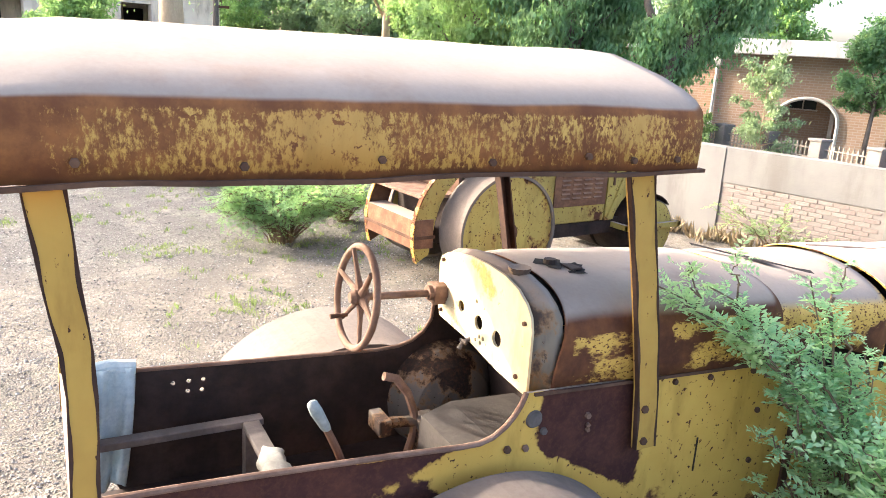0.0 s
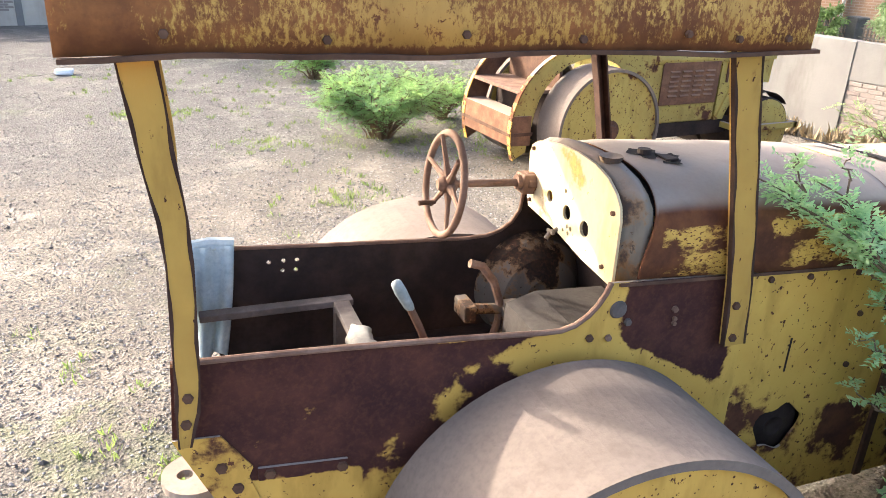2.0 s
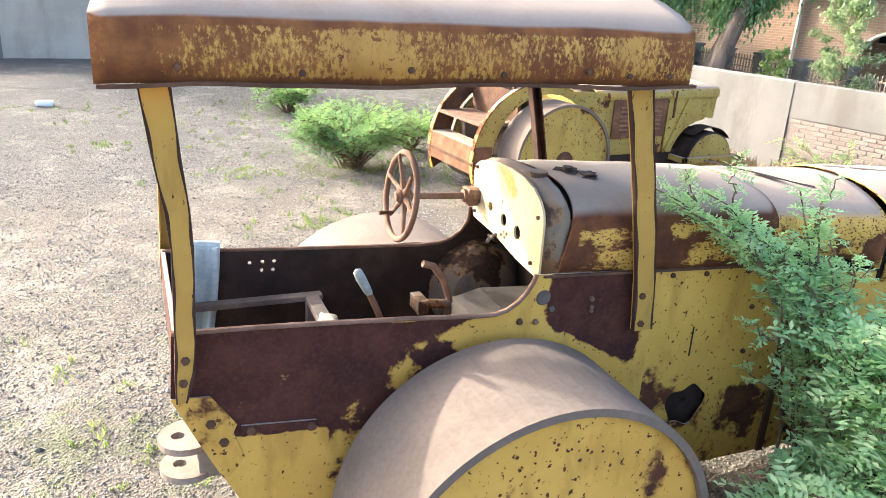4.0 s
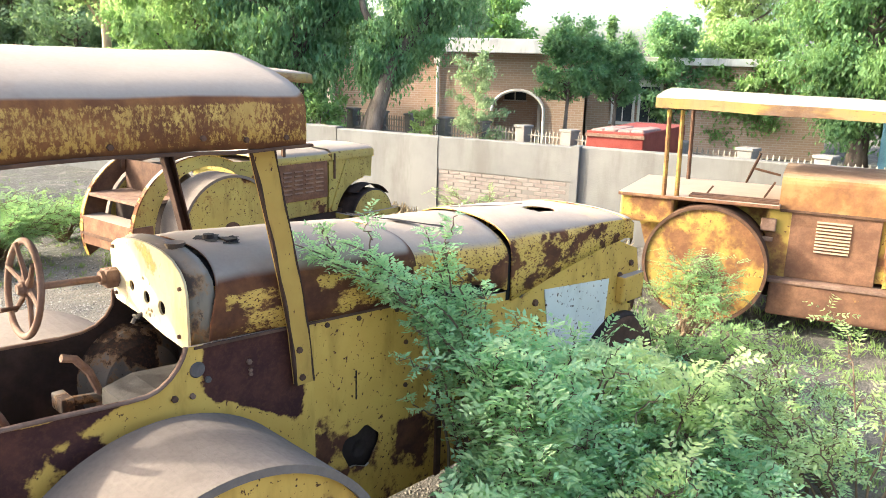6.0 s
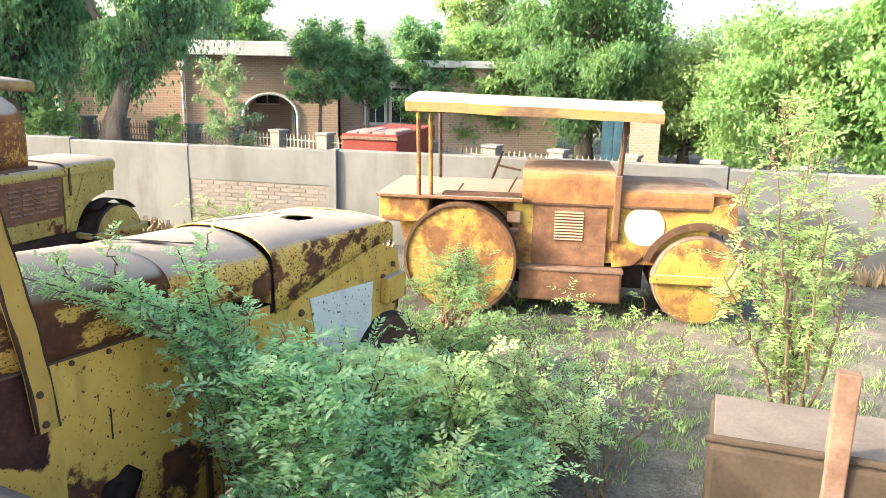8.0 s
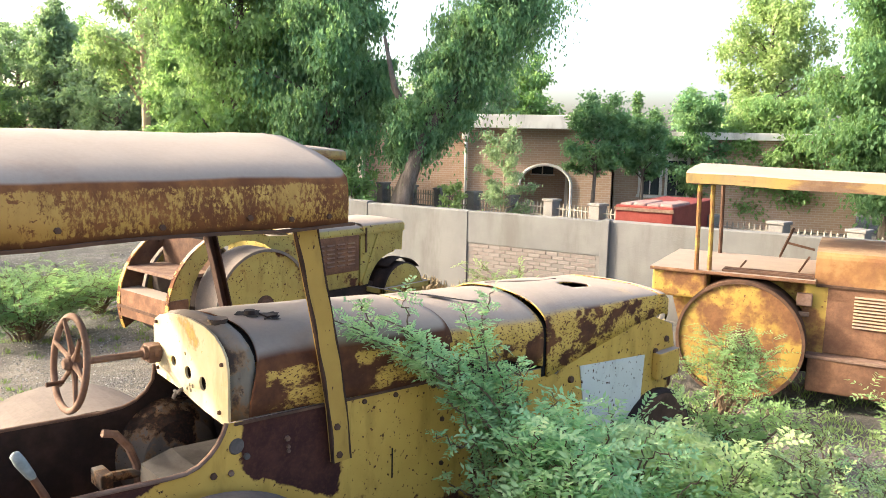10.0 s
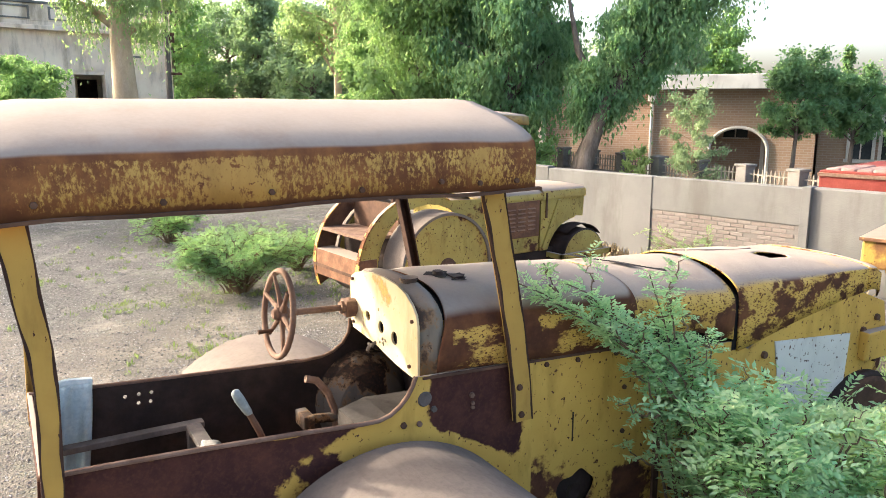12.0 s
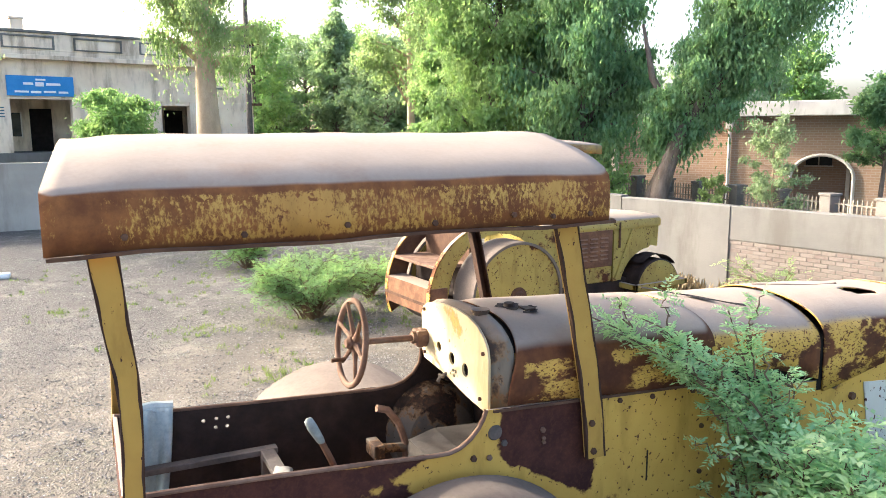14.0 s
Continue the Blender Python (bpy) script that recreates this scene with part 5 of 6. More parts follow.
part("canopy_frame", join(box(-0.62, 2.18, 0.06, 0.10, 2.40, 2.45), box(-0.62, 2.18, 1.80, 1.84, 2.40, 2.45), *[box(x, x + 0.05, 0.06, 1.84, 2.40, 2.44) for x in (-0.6, 0.3, 1.2, 2.1)]), M_RUST, cc)
for x, y, z in ((-0.52, 0.12, 1.42), (-0.38, 0.14, 1.42), (-0.50, 1.70, 1.42)):
    part("canopy_post", tube([(x, y, z), (x - 0.02, y, 2.45)], 0.026, 8), M_ORANGE if y < 0.3 else M_RUST, C)
for y in (0.26,):
    part("canopy_post", tube([(1.82, y, 1.60), (1.86, y, 2.42)], 0.03, 8), M_RUST, C)
stc = part("steering_wheel", tube([(0.36 + 0.06 * math.cos(a), 0.75 + 0.18 * math.sin(a), 1.74 + 0.17 * math.cos(a)) for a in [k * math.tau / 24 for k in range(25)]], 0.012, 8, False), M_RUST, C)
part("column", tube([(0.36, 0.75, 1.74), (0.66, 0.75, 1.68)], 0.014, 8), M_RUST, stc)
part("lever", tube([(0.52, 0.60, 1.43), (0.62, 0.58, 1.62)], 0.012, 6), M_RUST, C)
part("lever", tube([(-0.10, 0.55, 1.43), (-0.04, 0.55, 1.52)], 0.012, 6), M_RUST, C)

# ---- corner of a machine close by ----
M_TANKSIDE = plain("dusty_brown_sheet", (0.050, 0.036, 0.026), (0.082, 0.060, 0.044), 2.5, 0.9)
E = thing("water_tanker", pose(3.75, -2.70, 0, 0, 0, 0), "dust-covered brown metal tank body with a bent corner post", "tank")
part("tank_body", dent(box(0.0, 0.62, -3.2, 0.0, 0.30, 1.085, 0.03), 0.008, 3), M_TANKSIDE, E)
part("top_sheet", dent(box(0.06, 0.62, -3.2, -0.02, 1.086, 1.10, 0.006), 0.006, 3), M_DRUM, E)
part("rim_bar", tube([(0.03, 0.02, 1.10), (0.03, -0.6, 1.105), (0.03, -3.2, 1.10)], 0.022, 10), M_TANKSIDE, E)
part("corner_post", dent(box(-0.03, 0.05, -0.62, -0.52, 0.80, 1.55, 0.008), 0.004, 3), M_RUSTPALE, E)
part("red_flap", dent(box(-0.08, 0.0, -1.0, -0.62, 0.62, 0.80, 0.01), 0.01, 8), plain("red_enamel", (0.25, 0.03, 0.02), (0.36, 0.06, 0.04), 5, 0.6), E)
for x in (0.31,):
    part("wheel", disc_y(x, 0.3, 0.3, -3.0, -2.7, 28, 0.03), M_BLACK, E)
    part("wheel", disc_y(x, 0.3, 0.3, -0.32, -0.06, 28, 0.03), M_BLACK, E)

# ---- plants ----
def leaf_mat(name, a, b, c, glow=0.35):
    m = Mat(name, 0.55)
    g = m.t.nodes.new("ShaderNodeNewGeometry")
    col = m.mix(g.outputs["Random Per Island"], a, b)
    col = m.mix(m.ramp(m.noise(0.9, 4), 0.42, 0.66, 0, 0.75), col, c)
    m.link(col, m.b.inputs[0])
    m.b.inputs["Roughness"].default_value = 0.6
    tr = m.t.nodes.new("ShaderNodeBsdfTranslucent")
    m.link(m.mix(0.5, col, (0.42, 0.62, 0.16)), tr.inputs[0])
    mx = m.t.nodes.new("ShaderNodeMixShader")
    mx.inputs[0].default_value = glow
    m.link(m.b.outputs[0], mx.inputs[1])
    m.link(tr.outputs[0], mx.inputs[2])
    m.link(mx.outputs[0], m.t.nodes["Material Output"].inputs[0])
    return m.m


L_BRIGHT = leaf_mat("bright_leaves", (0.145, 0.28, 0.115), (0.24, 0.38, 0.155), (0.31, 0.43, 0.18), 0.48)
L_MID = leaf_mat("green_leaves", (0.11, 0.25, 0.10), (0.21, 0.37, 0.145), (0.27, 0.42, 0.15), 0.46)
L_DARK = leaf_mat("dark_leaves", (0.07, 0.165, 0.085), (0.14, 0.26, 0.125), (0.20, 0.32, 0.13), 0.46)
L_BLUE = leaf_mat("bluish_leaves", (0.085, 0.215, 0.125), (0.175, 0.33, 0.185), (0.25, 0.39, 0.19), 0.48)
L_PALE = leaf_mat("pale_leaves", (0.21, 0.31, 0.13), (0.32, 0.42, 0.18), (0.38, 0.46, 0.21), 0.45)
L_OLIVE = leaf_mat("olive_leaves", (0.16, 0.24, 0.13), (0.255, 0.34, 0.175), (0.30, 0.37, 0.185), 0.45)
# Greens raised to offset the roller's shade; last tone paints sun patches.
L_SHRUB = leaf_mat("lightened_shrub_leaves", (0.24, 0.50, 0.28), (0.52, 0.70, 0.40), (0.66, 0.72, 0.36), 0.50)
# Pale green that paints sunlight onto the added shoots.
L_TIP = leaf_mat("sunlit_shoot_leaves", (0.46, 0.60, 0.26), (0.62, 0.72, 0.34), (0.70, 0.74, 0.38), 0.50)
L_YARD = leaf_mat("yard_shrub_leaves", (0.12, 0.26, 0.125), (0.205, 0.35, 0.165), (0.27, 0.40, 0.185), 0.45)
L_TUFT = leaf_mat("dull_grass", (0.085, 0.13, 0.045), (0.15, 0.20, 0.07), (0.20, 0.22, 0.10), 0.3)
# Distance haze is painted into these two leaf colours.
L_FAR = leaf_mat("hazed_far_leaves", (0.145, 0.24, 0.165), (0.235, 0.335, 0.225), (0.28, 0.37, 0.23), 0.46)
L_HAZE = leaf_mat("hazed_grey_green_leaves", (0.24, 0.33, 0.20), (0.35, 0.43, 0.27), (0.40, 0.47, 0.28), 0.45)
M_BARK = plain("grey_bark", (0.12, 0.095, 0.075), (0.24, 0.20, 0.165), 5, 0.95, bump=0.8, dist=0.03, stretch=(1, 1, 0.3))
M_PALEBARK = plain("smooth_tan_bark", (0.36, 0.27, 0.175), (0.50, 0.40, 0.28), 2.2, 0.9, bump=0.3, dist=0.02, stretch=(1, 1, 0.4))
M_TWIG = plain("brown_twig", (0.10, 0.07, 0.045), (0.18, 0.13, 0.085), 9, 0.9)


def leaves_mesh(name, pos, way, nor, length, width, material):
    """Many small folded leaves: a base, two sides and a tip each, all in one mesh."""
    pos, way, nor = (np.asarray(a, float) for a in (pos, way, nor))
    n = len(pos)
    way /= np.linalg.norm(way, axis=1)[:, None] + 1e-9
    side = np.cross(way, nor)
    side /= np.linalg.norm(side, axis=1)[:, None] + 1e-9
    up = np.cross(side, way)
    L, W = np.asarray(length).reshape(-1, 1) * np.ones((n, 1)), np.asarray(width).reshape(-1, 1) * np.ones((n, 1))
    v = np.stack([pos, pos + way * L * 0.45 + side * W * 0.5 + up * W * 0.18, pos + way * L, pos + way * L * 0.45 - side * W * 0.5 + up * W * 0.18], 1).reshape(-1, 3)
    k = np.arange(n)[:, None] * 4
    f = np.concatenate([k + np.array([[0, 1, 2]]), k + np.array([[0, 2, 3]])], 1).reshape(-1, 3)
    me = bpy.data.meshes.new(name)
    me.vertices.add(len(v))
    me.vertices.foreach_set("co", v.ravel())
    me.loops.add(f.size)
    me.loops.foreach_set("vertex_index", f.ravel())
    me.polygons.add(len(f))
    me.polygons.foreach_set("loop_start", np.arange(len(f)) * 3)
    me.polygons.foreach_set("loop_total", np.full(len(f), 3))
    me.update()
    me.validate()
    me.materials.append(material)
    return me


def child_mesh(name, me, parent):
    ob = new(name, me)
    ob.parent = parent
    return ob


def tree(x, y, h, r, label, leaves, count, leaf=0.22, droop=0.0, trunk=0.22, base=0.3, seed=1, bark=M_BARK, lean=(0, 0), clumps=46, squash=1.0, name="tree", top=1.0, fine=1.0):
    """A tapered trunk, limbs, and a crown of leaf clumps round the limbs' ends."""
    rng = np.random.default_rng(seed)
    t = thing(name, pose(x, y, ground_height(x, y) - 0.05), label, "tree")
    trunk_pts = [Vector((lean[0] * s ** 1.5 + 0.12 * math.sin(3 * s + seed) * s, lean[1] * s ** 1.5 + 0.12 * math.cos(2.3 * s + seed) * s, h * 0.80 * s)) for s in [i / 10 for i in range(11)]]
    wood = [tube(trunk_pts, [trunk * (1.25 if i == 0 else 1) * (1 - 0.085 * i) for i in range(11)], 12)]
    ends = []
    for k in range(clumps):
        s = base + (0.99 - base) * (k + 0.5) / clumps
        i = min(9, int(s * 10))
        a = trunk_pts[i].lerp(trunk_pts[i + 1], s * 10 - i)
        ang = k * 2.399 + rng.uniform(-0.5, 0.5)
        f = (s - base) / (1 - base)
        reach = r * (0.35 + 0.65 * math.sin(math.pi * min(1, 0.18 + 0.80 * f)) ** 0.8) * rng.uniform(0.55, 1.08)
        reach *= 1 - (1 - top) * f
        e = a + Vector((math.cos(ang) * reach, math.sin(ang) * reach, h * 0.16 * squash * rng.uniform(0.2, 1.2)))
        mid = a.lerp(e, 0.5) + Vector((0, 0, 0.06 * reach))
        if k % 2 == 0 or reach > r * 0.7:
            wood.append(tube([a, mid, e], [trunk * 0.32 * (1 - 0.6 * f), trunk * 0.2 * (1 - 0.6 * f), 0.015], 6))
        ends += [e, a.lerp(e, 0.62)]
    part("trunk", join(*wood), bark, t, smooth=True)
    ends = np.array([tuple(e) for e in ends])
    per = count // len(ends)
    size = r * 0.235 * rng.uniform(0.65, 1.25, len(ends))
    c = np.repeat(ends, per, 0)
    sz = np.repeat(size, per)[:, None]
    off = rng.normal(0, 0.52, (len(c), 3)) * sz
    off[:, 2] *= 0.62
    if droop:
        fall = rng.exponential(0.55, len(c)) * droop * sz[:, 0]
        # hanging strings: quantise the sideways place so that leaves line up below one another
        q = 0.34 * fine
        off[:, :2] = np.where((rng.random(len(c)) < 0.30)[:, None], np.round(off[:, :2] / q) * q + rng.normal(0, 0.05, (len(c), 2)), off[:, :2])
        off[:, 2] -= fall
    way = rng.normal(0, 1, (len(c), 3))
    way[:, 2] -= 0.35 + 2.2 * droop
    nor = rng.normal(0, 0.6, (len(c), 3)) + np.array([0, 0, 1.0])
    p = c + off
    keep = p[:, 2] > 0.4
    p, way, nor = p[keep], way[keep], nor[keep]
    ln = leaf * rng.uniform(0.6, 1.3, len(p))
    child_mesh("crown", leaves_mesh("crown", p, way, nor, ln, ln * (0.42 if droop > 0.9 else 0.55), leaves), t)
    return t


def at(az, dist):
    return (-0.1 + dist * math.sin(radians(az)), -2.6 + dist * math.cos(radians(az)))


tree(*at(45.8, 21.5), 8.6, 1.15, "drooping dark green tree with leaning trunk behind the fence", L_BLUE, 52000, 0.14, 1.0, 0.24, 0.30, 3, lean=(2.6, -2.7), clumps=60, squash=0.7)
limb = thing("tree", pose(*at(46.6, 21.0), 0), "leaning grey limb of the drooping tree with hanging twigs", "tree")
lp = [Vector((0.0, 0.0, 0.0)), Vector((0.15, -0.1, 1.4)), Vector((0.5, -0.35, 2.8)), Vector((1.3, -0.95, 4.1)), Vector((2.3, -1.7, 5.4)), Vector((3.3, -2.4, 6.6))]
part("trunk", join(tube(lp, [0.26, 0.23, 0.19, 0.15, 0.11, 0.05], 12), tube([lp[2], Vector((0.2, 0.4, 4.2)), Vector((0.1, 0.7, 5.6))], [0.13, 0.09, 0.04], 8), tube([lp[3], Vector((1.9, -0.8, 5.4)), Vector((2.2, -0.6, 6.6))], [0.09, 0.06, 0.03], 8)), M_BARK, limb, smooth=True)
lr = np.random.default_rng(6)
lt = np.concatenate([np.array([tuple(lp[i].lerp(lp[i + 1], f)) for i in (3, 4) for f in np.linspace(0, 1, 9)]), np.array([(2.0 + 0.25 * k, -0.7 - 0.1 * k, 6.2) for k in range(8)])])
lc = np.repeat(lt, 620, 0)
lo = lr.normal(0, 1, (len(lc), 3)) * (0.42, 0.42, 0.22)
lo[:, :2] = np.where(lr.random((len(lc), 1)) < 0.5, np.round(lo[:, :2] / 0.22) * 0.22 + lr.normal(0, 0.04, (len(lc), 2)), lo[:, :2])
lo[:, 2] += 0.45 - lr.exponential(0.40, len(lc))
ll = 0.13 * lr.uniform(0.6, 1.3, len(lc))
child_mesh("crown", leaves_mesh("crown", lc + lo, lr.normal(0, 1, (len(lc), 3)) + np.array([0, 0, -2.6]), lr.normal(0, 0.6, (len(lc), 3)) + np.array([0, 0, 1.0]), ll, ll * 0.4, L_BLUE), limb)
tree(*at(41.4, 23.0), 11.5, 2.0, "tall drooping dark green tree behind the yard wall", L_BLUE, 80000, 0.16, 1.2, 0.28, 0.20, 4, clumps=64, squash=0.7)
tree(*at(35.0, 24.5), 11.5, 2.2, "bright green drooping tree beyond the yard wall", L_BRIGHT, 80000, 0.16, 0.7, 0.28, 0.14, 5, lean=(0.3, 0.2), clumps=60)
tree(*at(31.8, 30), 6.5, 1.5, "bright leafy tree behind the yard", L_BRIGHT, 26000, 0.18, 0.4, 0.22, 0.15, 7)
tree(*at(28.8, 44), 16, 2.6, "tall slender open-crowned tree in the distance", L_OLIVE, 15000, 0.24, 0.5, 0.30, 0.30, 9, bark=M_PALEBARK, clumps=36)
tree(*at(31.6, 40), 12, 2.4, "tall slender olive tree in the distance", L_OLIVE, 15000, 0.24, 0.5, 0.26, 0.22, 10, clumps=34)
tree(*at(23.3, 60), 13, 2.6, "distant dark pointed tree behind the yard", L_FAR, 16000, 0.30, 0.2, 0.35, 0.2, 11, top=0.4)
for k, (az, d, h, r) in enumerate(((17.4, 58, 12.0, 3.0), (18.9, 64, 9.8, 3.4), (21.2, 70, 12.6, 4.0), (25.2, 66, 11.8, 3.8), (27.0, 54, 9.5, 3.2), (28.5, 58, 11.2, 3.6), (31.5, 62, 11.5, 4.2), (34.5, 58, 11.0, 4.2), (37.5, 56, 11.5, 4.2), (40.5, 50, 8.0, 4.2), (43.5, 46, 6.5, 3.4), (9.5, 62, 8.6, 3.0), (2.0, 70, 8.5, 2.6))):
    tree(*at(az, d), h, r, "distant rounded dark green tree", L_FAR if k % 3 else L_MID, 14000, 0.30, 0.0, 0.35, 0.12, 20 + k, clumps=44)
tree(*at(14.3, 27.5), 13, 1.9, "eucalyptus with thick tan trunk and hanging leaves", L_OLIVE, 26000, 0.15, 1.3, 0.52, 0.46, 41, bark=M_PALEBARK, clumps=26)
tree(*at(8.3, 30), 4.7, 1.45, "small round green tree before the office", L_MID, 20000, 0.14, 0.2, 0.10, 0.42, 43, clumps=28)
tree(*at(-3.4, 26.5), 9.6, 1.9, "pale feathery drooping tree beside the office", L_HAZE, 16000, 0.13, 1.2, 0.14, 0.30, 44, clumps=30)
tree(*at(61.0, 24), 4.6, 1.0, "neat round-topped dark green street tree", L_BLUE, 15000, 0.12, 0.1, 0.09, 0.50, 51, clumps=34)
tree(*at(64.4, 25), 4.3, 0.85, "round dark green street tree by the house", L_BLUE, 12000, 0.12, 0.1, 0.09, 0.46, 52, clumps=32)
tree(*at(68.0, 28), 5.3, 1.15, "bushy dark green tree beside the house", L_BLUE, 15000, 0.15, 0.2, 0.12, 0.22, 53)
tree(*at(64.0, 36), 5.4, 0.55, "slim pointed cypress behind the house", L_DARK, 7000, 0.17, 0.1, 0.12, 0.12, 54, top=0.15)
tree(*at(80.5, 26), 9.0, 2.1, "broad dense dark green tree over the lane", L_DARK, 80000, 0.15, 0.8, 0.30, 0.14, 55, clumps=64)
tree(*at(73.2, 29), 5.2, 1.7, "light green spreading tree over the lane", L_BRIGHT, 40000, 0.16, 0.4, 0.20, 0.12, 56, clumps=54)
tree(*at(72.6, 40), 11.5, 2.4, "tall open pale green tree beyond the lane", L_PALE, 20000, 0.20, 0.4, 0.26, 0.3, 61)
tree(*at(87.5, 27), 4.3, 1.9, "yellow-green bushy tree along the lane", L_PALE, 30000, 0.14, 0.3, 0.2, 0.1, 57)
tree(*at(93.5, 24), 5.0, 2.2, "green bushy tree along the lane", L_BRIGHT, 30000, 0.15, 0.4, 0.2, 0.12, 58)
tree(*at(101.0, 24), 6.0, 2.6, "dense green tree along the lane", L_MID, 30000, 0.17, 0.5, 0.24, 0.15, 59)
tree(*at(110.0, 24), 6.5, 2.8, "leafy green tree along the lane", L_MID, 20000, 0.20, 0.4, 0.24, 0.15, 60)
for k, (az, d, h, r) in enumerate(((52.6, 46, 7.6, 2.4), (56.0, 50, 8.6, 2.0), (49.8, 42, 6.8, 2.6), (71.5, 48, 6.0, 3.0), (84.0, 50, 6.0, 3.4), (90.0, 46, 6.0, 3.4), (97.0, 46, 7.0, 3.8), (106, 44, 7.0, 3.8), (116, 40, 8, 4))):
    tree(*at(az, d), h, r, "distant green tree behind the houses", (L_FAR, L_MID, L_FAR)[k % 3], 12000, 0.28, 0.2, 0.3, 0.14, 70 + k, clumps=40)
tree(*at(54.4, 20.0), 3.6, 0.7, "slender pale green sapling before the fence", L_HAZE, 6000, 0.09, 0.3, 0.05, 0.22, 90, clumps=24, bark=M_PALEBARK, name="sapling")
tree(*at(50.8, 21.0), 1.9, 0.45, "small pale garden shrub by the fence", L_PALE, 1800, 0.11, 0.0, 0.04, 0.2, 91, clumps=14, name="sapling")
tree(*at(43.2, 21.5), 2.3, 0.7, "small yellow-green garden shrub by the fence", L_BRIGHT, 3000, 0.12, 0.0, 0.04, 0.2, 92, clumps=18, name="sapling")


def frond_shrub(name, x, y, stems, label, leaves, seed, leaflet=0.056, pairs=6, every=0.075, stem_r=0.010, tip_only=0.25, spread=0.0, side=0.30, long=(0.13, 0.22)):
    """Arching stems that carry feathered leaves; stems holds (dx, dy, dz of the tip, sideways bow)."""
    rng = np.random.default_rng(seed)
    t = thing(name, pose(x, y, ground_height(x, y) - 0.02), label, "shrub")
    wood, P, Wy, N, LN = [], [], [], [], []

    def feather(o, d, size):
        d = Vector((d.x, d.y, d.z * 0.45)).normalized()
        s = d.cross(Vector((0, 0, 1)))
        s = s.normalized() if s.length > 1e-3 else Vector((1, 0, 0))
        s = (s + Vector(rng.normal(0, 0.25, 3))).normalized()
        u = s.cross(d).normalized()
        for i in range(pairs):
            q = o + d * size * (i + 1) / pairs - u * 0.10 * size * (i / pairs) ** 2
            for sg in (-1, 1):
                w = s * sg + d * 0.55 + Vector(rng.normal(0, 0.18, 3))
                P.append(tuple(q))
                Wy.append(tuple(w))
                N.append(tuple(u + Vector(rng.normal(0, 0.3, 3))))
                LN.append(leaflet * rng.uniform(0.7, 1.2) * (1 - 0.35 * abs(i / pairs - 0.45)))

    def grow(a, tip, bow, rad, depth):
        n = 14
        pts = []
        for i in range(n + 1):
            s = i / n
            p = a.lerp(tip, s) + Vector((bow[0] * math.sin(s * math.pi), bow[1] * math.sin(s * math.pi), bow[2] * math.sin(s * math.pi)))
            p += Vector(rng.normal(0, 0.012, 3)) * (1 if 0 < i < n else 0)
            pts.append(p)
        wood.append(tube(pts, [rad * (1 - 0.8 * i / n) + 0.0015 for i in range(n + 1)], 6))
        total = (tip - a).length
        k = max(4, int(total / every))
        for i in range(k):
            s = tip_only + (1 - tip_only) * (i + rng.uniform(0, 1)) / k
            j = min(n - 1, int(s * n))
            p = pts[j].lerp(pts[j + 1], s * n - j)
            d = (pts[j + 1] - pts[j]).normalized()
            out = Vector(rng.normal(0, 1, 3))
            out = (out - d * out.dot(d)).normalized()
            feather(p, out + d * 0.7 + Vector((0, 0, 0.25)), rng.uniform(*long))
            if depth and rng.random() < side:
                e = p + (out + d * 1.1 + Vector((0, 0, 0.1))).normalized() * rng.uniform(0.14, 0.32)
                grow(p, e, rng.normal(0, 0.03, 3), rad * 0.45, depth - 1)

    for dx, dy, dz, b in stems:
        a = Vector(rng.normal(0, 0.06, 3)) + Vector((dx, dy, 0)) * spread
        a.z = 0
        grow(a, Vector((dx, dy, dz)), b if isinstance(b, tuple) else (b * rng.normal(0, 0.1), b * rng.normal(0, 0.1), b * 0.22), stem_r * rng.uniform(0.7, 1.3), 1)
    part("stem", join(*wood), M_TWIG, t)
    LN = np.array(LN)
    child_mesh("foliage", leaves_mesh("foliage", P, Wy, N, LN, LN * 0.42, leaves), t)
    return t


rg = np.random.default_rng(8)
# the large shrub that grows along the near roller's bonnet
def beside(u, v):
    """A place in the near roller's own lines."""
    c, n = math.cos(radians(-6)), math.sin(radians(-6))
    return u * c - v * n, u * n + v * c


bx, by = beside(3.65, -0.34)
main = []
for k in range(84):
    u, v = rg.uniform(3.05, 4.85), rg.uniform(-0.60, 0.05)
    top = 1.50 - 0.36 * (u - 3.05) - 0.5 * max(0.0, -v - 0.25)
    wx, wy = beside(u, v)
    main.append((wx - bx, wy - by, top * (1.0 if k % 3 == 0 else rg.uniform(0.45, 0.95)), 0.6))
for k in range(14):
    wx, wy = beside(rg.uniform(2.50, 3.2), rg.uniform(-0.62, -0.40))
    main.append((wx - bx, wy - by, rg.uniform(0.70, 1.10), 0.5))
frond_shrub("thorn_shrub", bx, by, main, "dense feathery green shrub grown up against the roller", L_SHRUB, 12, leaflet=0.060, spread=0.6, every=0.040, pairs=6)
bx, by = beside(3.20, 0.02)
climb = []
for u, v, z in ((2.34, 0.43, 2.12), (2.42, 0.36, 2.06), (2.60, 0.38, 2.10), (2.74, 0.28, 1.98), (3.03, 0.20, 2.13), (3.10, 0.14, 2.00), (3.16, 0.05, 1.80), (2.92, 0.12, 1.70), (2.98, 0.18, 1.84), (3.30, 0.08, 1.66), (3.42, 0.14, 1.76)):
    wx, wy = beside(u, v)
    climb.append((wx - bx, wy - by, z, (0.26, -0.20, 0.34) if z > 1.9 and u < 2.9 else (0.06, -0.06, 0.10)))
